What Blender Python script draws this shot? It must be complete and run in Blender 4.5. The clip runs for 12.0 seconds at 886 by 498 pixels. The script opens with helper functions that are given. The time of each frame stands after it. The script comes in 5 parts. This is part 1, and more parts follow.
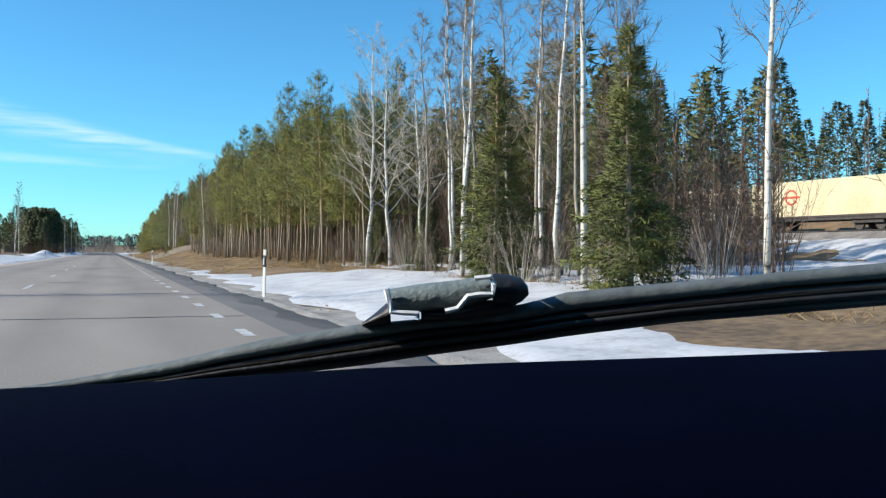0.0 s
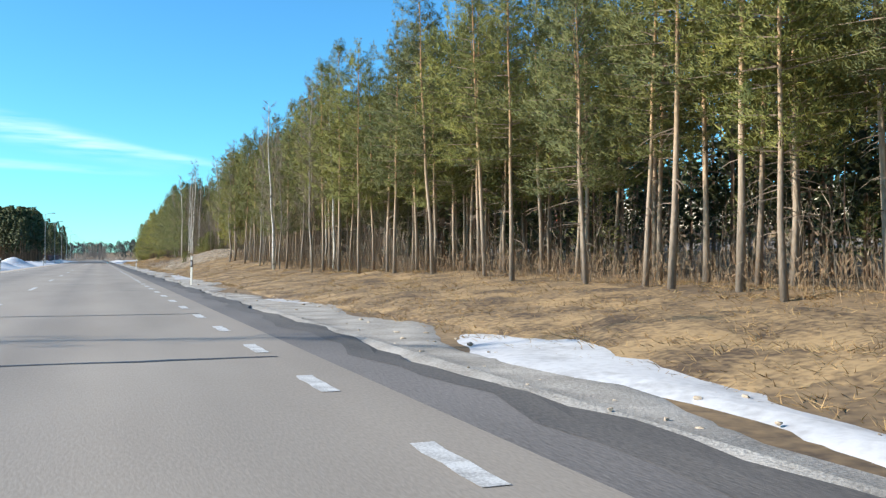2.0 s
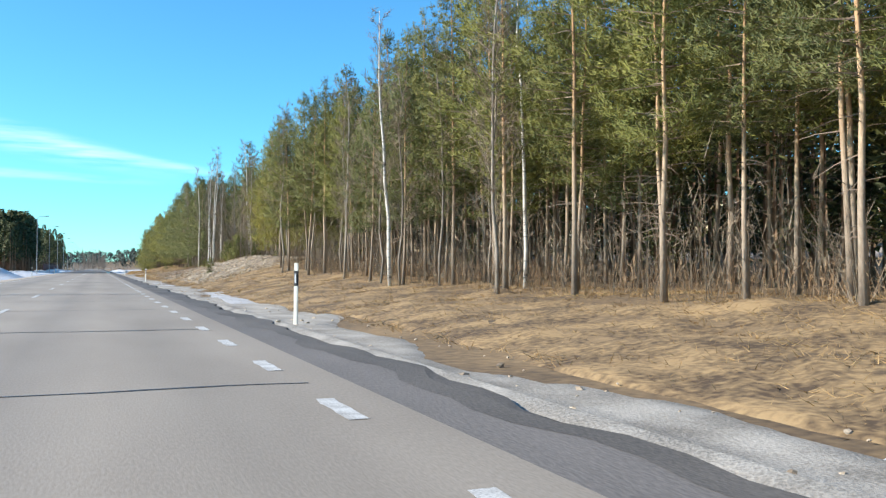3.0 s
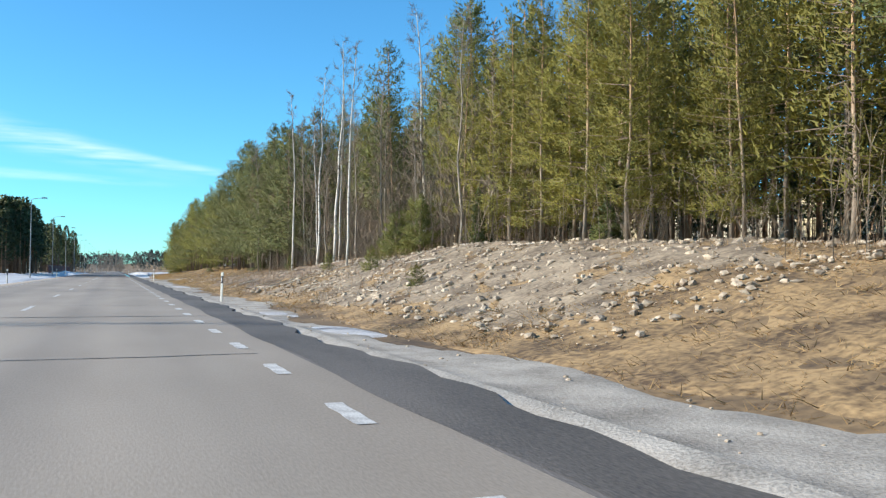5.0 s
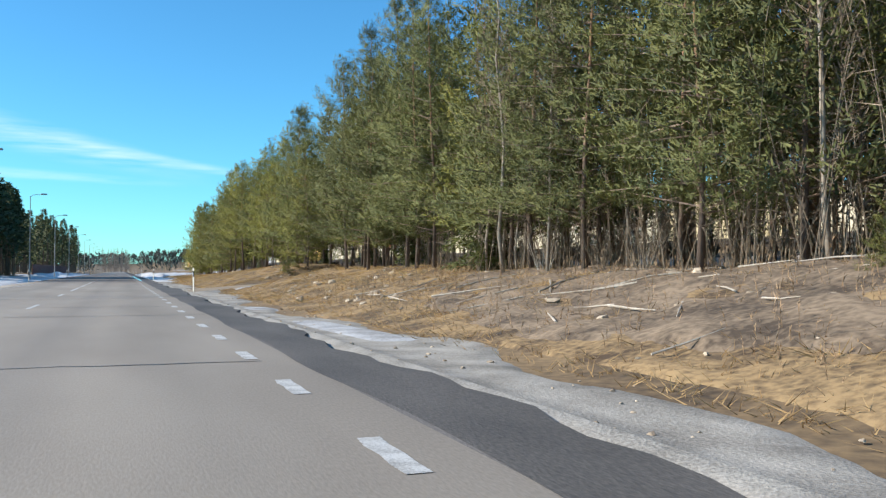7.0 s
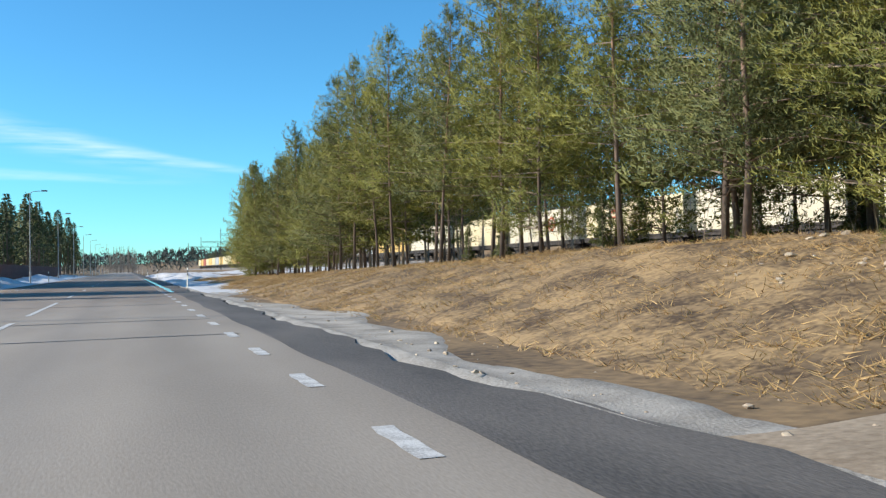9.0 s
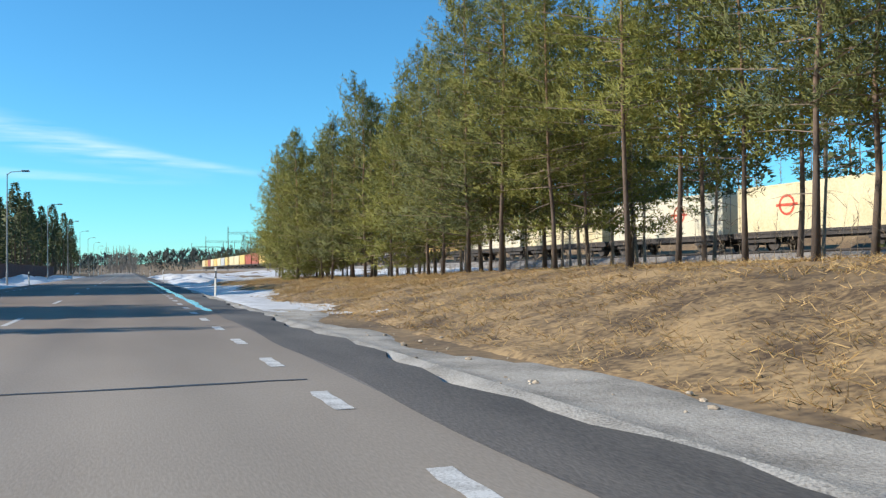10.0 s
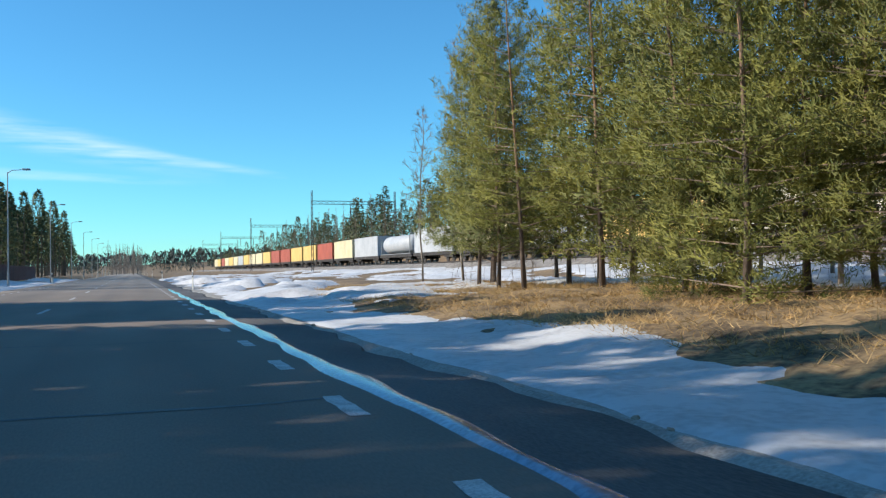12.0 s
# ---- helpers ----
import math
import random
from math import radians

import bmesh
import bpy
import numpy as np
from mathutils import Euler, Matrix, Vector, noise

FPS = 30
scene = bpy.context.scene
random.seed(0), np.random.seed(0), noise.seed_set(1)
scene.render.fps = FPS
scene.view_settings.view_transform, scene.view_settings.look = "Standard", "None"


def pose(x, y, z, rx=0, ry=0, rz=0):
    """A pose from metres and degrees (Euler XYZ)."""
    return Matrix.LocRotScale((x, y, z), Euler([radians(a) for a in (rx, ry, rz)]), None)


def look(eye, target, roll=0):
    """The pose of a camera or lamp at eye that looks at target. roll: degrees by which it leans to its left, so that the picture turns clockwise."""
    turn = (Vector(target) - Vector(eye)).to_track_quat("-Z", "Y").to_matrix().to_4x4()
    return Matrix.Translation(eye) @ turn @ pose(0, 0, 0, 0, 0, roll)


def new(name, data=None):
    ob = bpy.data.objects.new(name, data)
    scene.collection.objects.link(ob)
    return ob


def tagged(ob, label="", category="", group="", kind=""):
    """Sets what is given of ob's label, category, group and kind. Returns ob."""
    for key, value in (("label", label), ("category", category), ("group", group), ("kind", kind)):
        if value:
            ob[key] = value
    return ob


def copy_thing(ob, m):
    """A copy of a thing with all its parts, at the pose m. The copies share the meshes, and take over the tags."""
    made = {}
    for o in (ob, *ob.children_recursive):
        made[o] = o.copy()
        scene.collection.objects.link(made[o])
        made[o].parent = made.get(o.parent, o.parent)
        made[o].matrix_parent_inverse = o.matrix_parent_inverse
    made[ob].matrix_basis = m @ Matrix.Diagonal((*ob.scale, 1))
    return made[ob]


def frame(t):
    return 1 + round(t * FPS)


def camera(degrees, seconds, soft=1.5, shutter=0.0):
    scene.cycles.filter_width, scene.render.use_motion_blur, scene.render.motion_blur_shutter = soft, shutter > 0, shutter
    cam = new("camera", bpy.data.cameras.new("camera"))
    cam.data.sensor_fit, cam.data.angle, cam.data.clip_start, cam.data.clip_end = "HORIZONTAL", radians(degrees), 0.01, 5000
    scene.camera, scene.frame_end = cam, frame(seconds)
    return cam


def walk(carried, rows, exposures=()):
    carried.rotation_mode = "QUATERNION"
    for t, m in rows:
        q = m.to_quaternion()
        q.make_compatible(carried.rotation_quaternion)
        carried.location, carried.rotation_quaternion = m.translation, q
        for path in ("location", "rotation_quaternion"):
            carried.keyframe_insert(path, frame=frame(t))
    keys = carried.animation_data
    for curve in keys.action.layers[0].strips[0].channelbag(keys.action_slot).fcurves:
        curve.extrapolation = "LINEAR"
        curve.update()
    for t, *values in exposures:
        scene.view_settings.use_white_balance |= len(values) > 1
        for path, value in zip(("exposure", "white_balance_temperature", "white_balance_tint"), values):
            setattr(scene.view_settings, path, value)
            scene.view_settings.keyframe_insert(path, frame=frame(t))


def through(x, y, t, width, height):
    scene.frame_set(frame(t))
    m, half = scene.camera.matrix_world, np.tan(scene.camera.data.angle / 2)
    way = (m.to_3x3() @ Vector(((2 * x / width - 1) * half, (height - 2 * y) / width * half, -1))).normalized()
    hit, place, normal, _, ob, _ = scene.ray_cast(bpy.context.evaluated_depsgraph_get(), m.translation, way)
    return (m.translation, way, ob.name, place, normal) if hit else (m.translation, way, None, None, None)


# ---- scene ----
cam = camera(53.8, 12.0, soft=1.3)
PATH = [
    (0, pose(-0.05, 0.00, 1.02, 90.24, -0.25, -21.00)),
    (0.5, pose(-0.12, 10.42, 1.02, 90.22, -0.12, -21.21)),
    (1, pose(-0.19, 21.26, 1.02, 90.20, 0.26, -21.28)),
    (1.5, pose(-0.19, 32.23, 1.02, 90.46, 0.00, -21.41)),
    (2, pose(-0.10, 43.13, 1.02, 90.70, -0.18, -21.53)),
    (2.5, pose(-0.07, 53.98, 1.02, 90.99, -0.20, -21.59)),
    (3, pose(-0.08, 64.99, 1.02, 91.30, -0.15, -21.56)),
    (5, pose(-0.02, 110.04, 1.02, 91.53, -0.41, -20.58)),
    (5.5, pose(0.01, 121.39, 1.02, 91.63, -0.62, -20.51)),
    (6, pose(0.07, 132.91, 1.02, 91.54, -0.47, -20.50)),
    (6.5, pose(0.15, 144.57, 1.02, 91.47, -0.24, -20.38)),
    (8.5, pose(0.16, 192.86, 1.02, 91.18, 0.69, -19.92)),
    (9, pose(0.07, 204.32, 1.02, 91.05, 1.04, -19.86)),
    (9.5, pose(0.06, 214.40, 1.02, 91.06, 1.02, -19.80)),
    (10, pose(0.09, 223.48, 1.02, 91.25, 0.55, -19.83)),
    (10.5, pose(0.13, 232.56, 1.02, 91.25, 0.38, -19.73)),
    (11, pose(0.05, 242.89, 1.02, 91.17, 0.71, -19.64)),
    (11.5, pose(0.07, 254.13, 1.02, 91.26, 0.58, -19.61)),
    (12, pose(0.09, 265.80, 1.02, 91.18, 0.92, -19.58)),
]
walk(cam, PATH, exposures=[(0.0, 0.35), (1.0, 0.45), (2.0, 0.65), (2.7, 0.75), (3.2, 0.72), (4.8, 0.55), (6.0, 0.48), (8.5, 0.42), (10.5, 0.34), (12.0, 0.33)])

# ---- daylight: low spring sun from the left, square to the road, clear sky ----
SUN_ELEVATION = 29.0
SUN_FROM = Vector((-1.0, 0.18, math.tan(radians(SUN_ELEVATION)))).normalized()
world = bpy.data.worlds.new("spring_sky")
scene.world = world
world.use_nodes = True
wn = world.node_tree.nodes
wn.clear()
sky = wn.new("ShaderNodeTexSky")
sky.sky_type = "NISHITA"
sky.sun_disc = False
sky.sun_elevation = radians(SUN_ELEVATION)
sky.sun_rotation = math.atan2(SUN_FROM.x, SUN_FROM.y)
sky.altitude = 60
sky.air_density = 1.0
sky.dust_density = 0.0
sky.ozone_density = 2.0
hue = wn.new("ShaderNodeMixRGB")
hue.blend_type = "MULTIPLY"
hue.inputs["Fac"].default_value = 1.0
hue.inputs["Color2"].default_value = (0.4, 0.95, 1.23, 1)
back = wn.new("ShaderNodeBackground")
back.inputs["Strength"].default_value = 0.121
out_w = wn.new("ShaderNodeOutputWorld")
world.node_tree.links.new(sky.outputs["Color"], hue.inputs["Color1"])
world.node_tree.links.new(hue.outputs["Color"], back.inputs["Color"])
world.node_tree.links.new(back.outputs["Background"], out_w.inputs["Surface"])

sun_data = bpy.data.lights.new("sun", "SUN")
sun_data.energy = 5.0
sun_data.angle = radians(0.53)
sun_data.color = (1.0, 0.93, 0.82)
sun = new("sun", sun_data)
sun.matrix_world = look(SUN_FROM * 100, (0, 0, 0))

# ---- materials ----
def material(name, low, high, rough=0.8, scale=3.0, fine=25.0, bump=0.3, metal=0.0, jitter=0.0, island=0.0, spread=(0.35, 0.65), glow=0.0, through=0.0, stretch=(1, 1, 1)):
    """Two colours mixed by coarse and fine noise in metres, with relief; jitter varies by object, island by loose piece."""
    m = bpy.data.materials.new(name)
    m.use_nodes = True
    n, link = m.node_tree.nodes, m.node_tree.links.new
    n.clear()
    place = n.new("ShaderNodeTexCoord")
    size = n.new("ShaderNodeMapping")
    size.inputs["Scale"].default_value = stretch
    link(place.outputs["Object"], size.inputs["Vector"])
    big, small = n.new("ShaderNodeTexNoise"), n.new("ShaderNodeTexNoise")
    big.inputs["Scale"].default_value, small.inputs["Scale"].default_value = scale, fine
    big.inputs["Detail"].default_value, small.inputs["Detail"].default_value = 4, 3
    link(size.outputs["Vector"], big.inputs["Vector"])
    link(size.outputs["Vector"], small.inputs["Vector"])
    both = n.new("ShaderNodeMath")
    both.operation = "MULTIPLY_ADD"
    both.inputs[1].default_value = 0.45
    link(small.outputs["Fac"], both.inputs[0])
    half = n.new("ShaderNodeMath")
    half.operation = "MULTIPLY"
    half.inputs[1].default_value = 0.55
    link(big.outputs["Fac"], half.inputs[0])
    link(half.outputs["Value"], both.inputs[2])
    ramp = n.new("ShaderNodeValToRGB")
    ramp.color_ramp.elements[0].position, ramp.color_ramp.elements[1].position = spread
    ramp.color_ramp.elements[0].color, ramp.color_ramp.elements[1].color = (*low, 1), (*high, 1)
    link(both.outputs["Value"], ramp.inputs["Fac"])
    colour = ramp.outputs["Color"]
    if jitter or island:
        tone = n.new("ShaderNodeHueSaturation")
        total = None
        for amount, kind, socket in ((jitter, "ShaderNodeObjectInfo", "Random"), (island, "ShaderNodeNewGeometry", "Random Per Island")):
            if amount:
                source = n.new(kind)
                ranged = n.new("ShaderNodeMath")
                ranged.operation = "MULTIPLY_ADD"
                ranged.inputs[1].default_value, ranged.inputs[2].default_value = amount, -amount / 2
                link(source.outputs[socket], ranged.inputs[0])
                if total is None:
                    total = ranged.outputs["Value"]
                else:
                    add = n.new("ShaderNodeMath")
                    link(total, add.inputs[0])
                    link(ranged.outputs["Value"], add.inputs[1])
                    total = add.outputs["Value"]
        one = n.new("ShaderNodeMath")
        one.inputs[1].default_value = 1.0
        link(total, one.inputs[0])
        link(one.outputs["Value"], tone.inputs["Value"])
        link(colour, tone.inputs["Color"])
        colour = tone.outputs["Color"]
    b = n.new("ShaderNodeBsdfPrincipled")
    b.inputs["Roughness"].default_value, b.inputs["Metallic"].default_value = rough, metal
    link(colour, b.inputs["Base Color"])
    if bump:
        relief = n.new("ShaderNodeBump")
        relief.inputs["Strength"].default_value, relief.inputs["Distance"].default_value = bump, 0.03
        link(both.outputs["Value"], relief.inputs["Height"])
        link(relief.outputs["Normal"], b.inputs["Normal"])
    last = b.outputs["BSDF"]
    if through:
        leaf, mix = n.new("ShaderNodeBsdfTranslucent"), n.new("ShaderNodeMixShader")
        link(colour, leaf.inputs["Color"])
        mix.inputs["Fac"].default_value = through
        link(last, mix.inputs[1])
        link(leaf.outputs["BSDF"], mix.inputs[2])
        last = mix.outputs["Shader"]
    out = n.new("ShaderNodeOutputMaterial")
    link(last, out.inputs["Surface"])
    return m


def banded(m, axis, stops):
    """Multiplies the colour of a material by a ramp along an object axis: what differs from low to high on the thing
    itself, and on the road some painted shade.
    """
    n, link = m.node_tree.nodes, m.node_tree.links.new
    b = next(k for k in n if k.type == "BSDF_PRINCIPLED")
    source = b.inputs["Base Color"].links[0].from_socket
    place, split = n.new("ShaderNodeTexCoord"), n.new("ShaderNodeSeparateXYZ")
    link(place.outputs["Object"], split.inputs["Vector"])
    span = n.new("ShaderNodeMapRange")
    span.inputs["From Min"].default_value, span.inputs["From Max"].default_value = stops[0][0], stops[-1][0]
    link(split.outputs[axis], span.inputs["Value"])
    ramp = n.new("ShaderNodeValToRGB")
    length = stops[-1][0] - stops[0][0]
    for k, (at, c) in enumerate(stops):
        e = ramp.color_ramp.elements[k] if k < 2 else ramp.color_ramp.elements.new(1.0)
        e.position = (at - stops[0][0]) / length
        e.color = (*c, 1)
    link(span.outputs["Result"], ramp.inputs["Fac"])
    mul = n.new("ShaderNodeMixRGB")
    mul.blend_type = "MULTIPLY"
    mul.inputs["Fac"].default_value = 1.0
    link(source, mul.inputs["Color1"])
    link(ramp.outputs["Color"], mul.inputs["Color2"])
    link(mul.outputs["Color"], b.inputs["Base Color"])
    return m


ASPHALT = banded(material("worn_asphalt", (0.24, 0.205, 0.166), (0.34, 0.295, 0.242), 0.85, 0.6, 60, 0.12, stretch=(1, 0.25, 1)), "X",
                 [(-8.0, (0.85, 0.85, 0.85)), (-5.2, (1.0, 1.0, 1.0)), (-4.2, (0.84, 0.84, 0.85)), (-3.3, (1.05, 1.04, 1.03)), (-1.4, (1.06, 1.05, 1.04)),
                  (-0.9, (0.88, 0.88, 0.89)), (-0.1, (1.06, 1.05, 1.04)), (0.7, (0.9, 0.9, 0.9)), (1.5, (1.0, 1.0, 1.0)), (2.2, (0.9, 0.9, 0.9))])
# browner asphalt by the snow; the shade of the trees is painted in too
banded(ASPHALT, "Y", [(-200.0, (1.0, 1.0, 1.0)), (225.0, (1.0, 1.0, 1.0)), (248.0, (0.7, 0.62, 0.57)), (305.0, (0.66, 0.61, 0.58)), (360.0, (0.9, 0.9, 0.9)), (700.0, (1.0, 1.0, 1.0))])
DIRTY_ASPHALT = material("gritty_asphalt", (0.11, 0.1, 0.092), (0.2, 0.18, 0.165), 0.9, 0.7, 45, 0.35, stretch=(1, 0.25, 1))
SHOULDER = material("dark_shoulder_asphalt", (0.055, 0.051, 0.048), (0.15, 0.134, 0.118), 0.85, 0.8, 50, 0.35, stretch=(1, 0.3, 1))
GRAVEL = material("grey_gravel", (0.21, 0.19, 0.16), (0.5, 0.46, 0.4), 0.95, 1.2, 35, 0.7)
DIRT = material("sandy_track", (0.2, 0.15, 0.1), (0.4, 0.32, 0.23), 0.95, 0.6, 14, 0.5)
PAINT = material("worn_road_paint", (0.25, 0.235, 0.215), (0.62, 0.61, 0.58), 0.7, 5, 50, 0.2, spread=(0.34, 0.56))
TAR = material("tar_seal", (0.02, 0.02, 0.022), (0.05, 0.05, 0.05), 0.6, 3, 30, 0.1)
SNOW = material("old_crusted_snow", (0.34, 0.33, 0.32), (0.62, 0.615, 0.61), 0.6, 1.3, 9, 0.5, spread=(0.25, 0.55))
DIRTY_SNOW = material("dirty_melting_snow", (0.23, 0.21, 0.19), (0.6, 0.595, 0.59), 0.65, 1.5, 16, 0.6, spread=(0.35, 0.6))
STRAW = material("dry_grass", (0.2, 0.125, 0.058), (0.47, 0.32, 0.15), 0.9, 0.5, 8, 0.0, island=0.6, through=0.2)
OCHRE_STRAW = material("ochre_dry_grass", (0.28, 0.172, 0.07), (0.62, 0.42, 0.185), 0.9, 0.5, 8, 0.0, island=0.6, through=0.2)
TURF = material("flattened_dead_turf", (0.08, 0.05, 0.027), (0.36, 0.24, 0.115), 0.95, 0.8, 9, 1.0, spread=(0.4, 0.6))
GROUND = material("litter_and_dead_grass", (0.075, 0.05, 0.03), (0.3, 0.2, 0.1), 0.95, 0.35, 6, 0.8)
SOIL = material("dark_bank_soil", (0.075, 0.052, 0.034), (0.3, 0.22, 0.145), 0.95, 1.0, 9, 1.0, spread=(0.38, 0.62))
RUBBLE = material("stony_soil", (0.09, 0.064, 0.042), (0.38, 0.3, 0.205), 0.95, 1.2, 9, 1.0)
ROCK = material("blasted_rock", (0.26, 0.2, 0.14), (0.56, 0.46, 0.34), 0.9, 1.5, 12, 0.6, island=0.6)
NEEDLE = material("pine_needles", (0.068, 0.087, 0.019), (0.245, 0.234, 0.046), 0.7, 0.6, 4, 0.0, jitter=0.5, island=0.25, through=0.2)
# far spruces show their shaded side, so the shade is mixed into this green
SHADED_SPRUCE = material("spruce_needles", (0.025, 0.042, 0.017), (0.095, 0.108, 0.035), 0.75, 0.8, 6, 0.0, jitter=0.2, island=0.4, through=0.1)
LOW_NEEDLE = material("bright_olive_pine_needles", (0.08, 0.1, 0.02), (0.285, 0.265, 0.05), 0.7, 0.6, 4, 0.0, jitter=0.4, island=0.25, through=0.25)
# varies the trees, and darkens pines seen from their less lit side
DARK_NEEDLE = material("blue_green_pine_needles", (0.05, 0.07, 0.024), (0.2, 0.2, 0.056), 0.7, 0.6, 4, 0.0, jitter=0.4, island=0.25, through=0.18)
# blue of the mirrored sky is put into the base colour of the meltwater
WET_ICE = material("meltwater_ice", (0.06, 0.1, 0.17), (0.2, 0.29, 0.42), 0.12, 3, 20, 0.12)
# yellower variety, lightened further for the strong sun on this stand
GOLD_NEEDLE = material("yellowish_pine_needles", (0.105, 0.108, 0.02), (0.31, 0.268, 0.046), 0.7, 0.6, 4, 0.0, jitter=0.35, island=0.25, through=0.28)
# brighter copy of the spruce green, with the sun on the near trees painted in
NEAR_SPRUCE = material("sunlit_spruce_needles", (0.038, 0.056, 0.013), (0.16, 0.165, 0.034), 0.7, 0.8, 6, 0.0, jitter=0.2, island=0.25, through=0.15)
BRUSH = material("dead_stalks", (0.2, 0.125, 0.07), (0.46, 0.32, 0.19), 0.9, 2, 10, 0.0, island=0.5)
PINE_BARK = banded(material("pine_bark", (0.45, 0.4, 0.36), (0.85, 0.78, 0.72), 0.9, 2, 22, 0.7, jitter=0.3, stretch=(1, 1, 0.35)), "Z",
                   [(0.0, (0.36, 0.32, 0.27)), (2.5, (0.58, 0.49, 0.38)), (5.0, (0.7, 0.5, 0.3)), (10.0, (0.62, 0.36, 0.17))])
DULL_BARK = banded(material("grey_pine_bark", (0.45, 0.4, 0.36), (0.85, 0.78, 0.72), 0.9, 2, 22, 0.7, jitter=0.3, stretch=(1, 1, 0.35)), "Z",
                   [(0.0, (0.17, 0.14, 0.12)), (3.0, (0.24, 0.18, 0.14)), (6.0, (0.4, 0.25, 0.15)), (10.0, (0.42, 0.24, 0.12))])
BIRCH_BARK = material("birch_bark", (0.05, 0.045, 0.04), (0.62, 0.57, 0.49), 0.7, 1.5, 9, 0.3, spread=(0.37, 0.49), stretch=(1, 1, 2.2))
TWIG = material("bare_twigs", (0.13, 0.098, 0.068), (0.34, 0.265, 0.185), 0.85, 2, 10, 0.0, island=0.5)
DARK_TWIG = material("red_brown_twigs", (0.07, 0.045, 0.032), (0.2, 0.13, 0.088), 0.9, 2, 10, 0.0, island=0.5)
BROWN_BARK = material("brown_bark", (0.12, 0.085, 0.06), (0.3, 0.22, 0.16), 0.85, 2, 14, 0.3, jitter=0.4)
GREY_BARK = material("grey_brown_bark", (0.17, 0.14, 0.11), (0.4, 0.34, 0.27), 0.85, 2, 14, 0.3, jitter=0.4)
GREY_TWIG = material("hazy_bare_twigs", (0.16, 0.125, 0.1), (0.34, 0.28, 0.23), 0.9, 2, 10, 0.0, island=0.4)
PALE_TWIG = material("pale_branches", (0.32, 0.27, 0.21), (0.62, 0.55, 0.46), 0.8, 2, 10, 0.0, island=0.4)
POST_WHITE = material("white_plastic", (0.56, 0.54, 0.47), (0.7, 0.68, 0.6), 0.5, 4, 30, 0.1)
BLACK = material("black_plastic", (0.012, 0.012, 0.013), (0.03, 0.03, 0.032), 0.5, 6, 60, 0.2)
REFLECTOR = material("reflector", (0.5, 0.5, 0.5), (0.8, 0.8, 0.8), 0.15, 20, 60, 0.0)
STEEL = material("galvanised_steel", (0.25, 0.25, 0.25), (0.42, 0.42, 0.41), 0.5, 3, 20, 0.1, metal=0.6)
DARK_STEEL = material("weathered_steel", (0.03, 0.028, 0.027), (0.09, 0.075, 0.065), 0.7, 3, 20, 0.2, metal=0.3)
BALLAST = material("track_ballast", (0.1, 0.09, 0.08), (0.3, 0.27, 0.24), 0.95, 1.5, 12, 0.9)
FENCE_WOOD = material("red_brown_fence_boards", (0.07, 0.022, 0.016), (0.15, 0.05, 0.035), 0.85, 2, 15, 0.3, jitter=0.4)
BODY_CREAM = material("cream_container_paint", (0.56, 0.46, 0.26), (0.72, 0.62, 0.4), 0.55, 0.5, 8, 0.1)
BODY_WHITE = material("white_container_paint", (0.56, 0.5, 0.36), (0.7, 0.63, 0.47), 0.55, 0.5, 8, 0.1)
BODY_YELLOW = material("yellow_container_paint", (0.6, 0.38, 0.1), (0.74, 0.5, 0.17), 0.55, 0.5, 8, 0.1)
BODY_RED = material("red_container_paint", (0.3, 0.06, 0.035), (0.45, 0.11, 0.06), 0.55, 0.5, 8, 0.1)
BODY_GREY = material("grey_container_paint", (0.34, 0.35, 0.36), (0.5, 0.5, 0.5), 0.55, 0.5, 8, 0.1)
MARK_RED = material("red_marking", (0.5, 0.06, 0.03), (0.6, 0.1, 0.05), 0.6, 2, 20, 0.0)
FAR_WOOD = material("far_wood", (0.025, 0.036, 0.034), (0.065, 0.078, 0.068), 0.9, 0.05, 0.6, 0.0, island=0.5)
# lighter copy of the rubber: light on the blade's upper face, put into colour
LIT_RUBBER = material("sun_bleached_rubber", (0.085, 0.1, 0.1), (0.15, 0.17, 0.17), 0.6, 8, 60, 0.2)
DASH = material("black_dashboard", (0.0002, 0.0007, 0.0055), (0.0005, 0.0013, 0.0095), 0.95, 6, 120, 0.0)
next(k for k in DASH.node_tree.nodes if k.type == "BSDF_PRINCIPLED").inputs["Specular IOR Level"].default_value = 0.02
RUBBER = material("wiper_rubber", (0.012, 0.012, 0.013), (0.035, 0.035, 0.037), 0.55, 6, 50, 0.2)
WORN_CAP = material("worn_wiper_cap", (0.12, 0.15, 0.145), (0.22, 0.255, 0.24), 0.5, 30, 120, 0.2)
BARE_METAL = material("bare_metal", (0.7, 0.72, 0.72), (0.85, 0.86, 0.86), 0.5, 20, 90, 0.1)
CLOUD = bpy.data.materials.new("thin_cirrus")
CLOUD.use_nodes = True
cn, cl = CLOUD.node_tree.nodes, CLOUD.node_tree.links.new
cn.clear()
c_place, c_map, c_noise, c_ramp = cn.new("ShaderNodeTexCoord"), cn.new("ShaderNodeMapping"), cn.new("ShaderNodeTexNoise"), cn.new("ShaderNodeValToRGB")
c_map.inputs["Scale"].default_value = (0.0012, 0.0012, 0.012)
c_noise.inputs["Scale"].default_value, c_noise.inputs["Detail"].default_value = 3.0, 4
c_ramp.color_ramp.elements[0].position, c_ramp.color_ramp.elements[1].position = 0.3, 0.75
cl(c_place.outputs["Object"], c_map.inputs["Vector"])
cl(c_map.outputs["Vector"], c_noise.inputs["Vector"])
cl(c_noise.outputs["Fac"], c_ramp.inputs["Fac"])
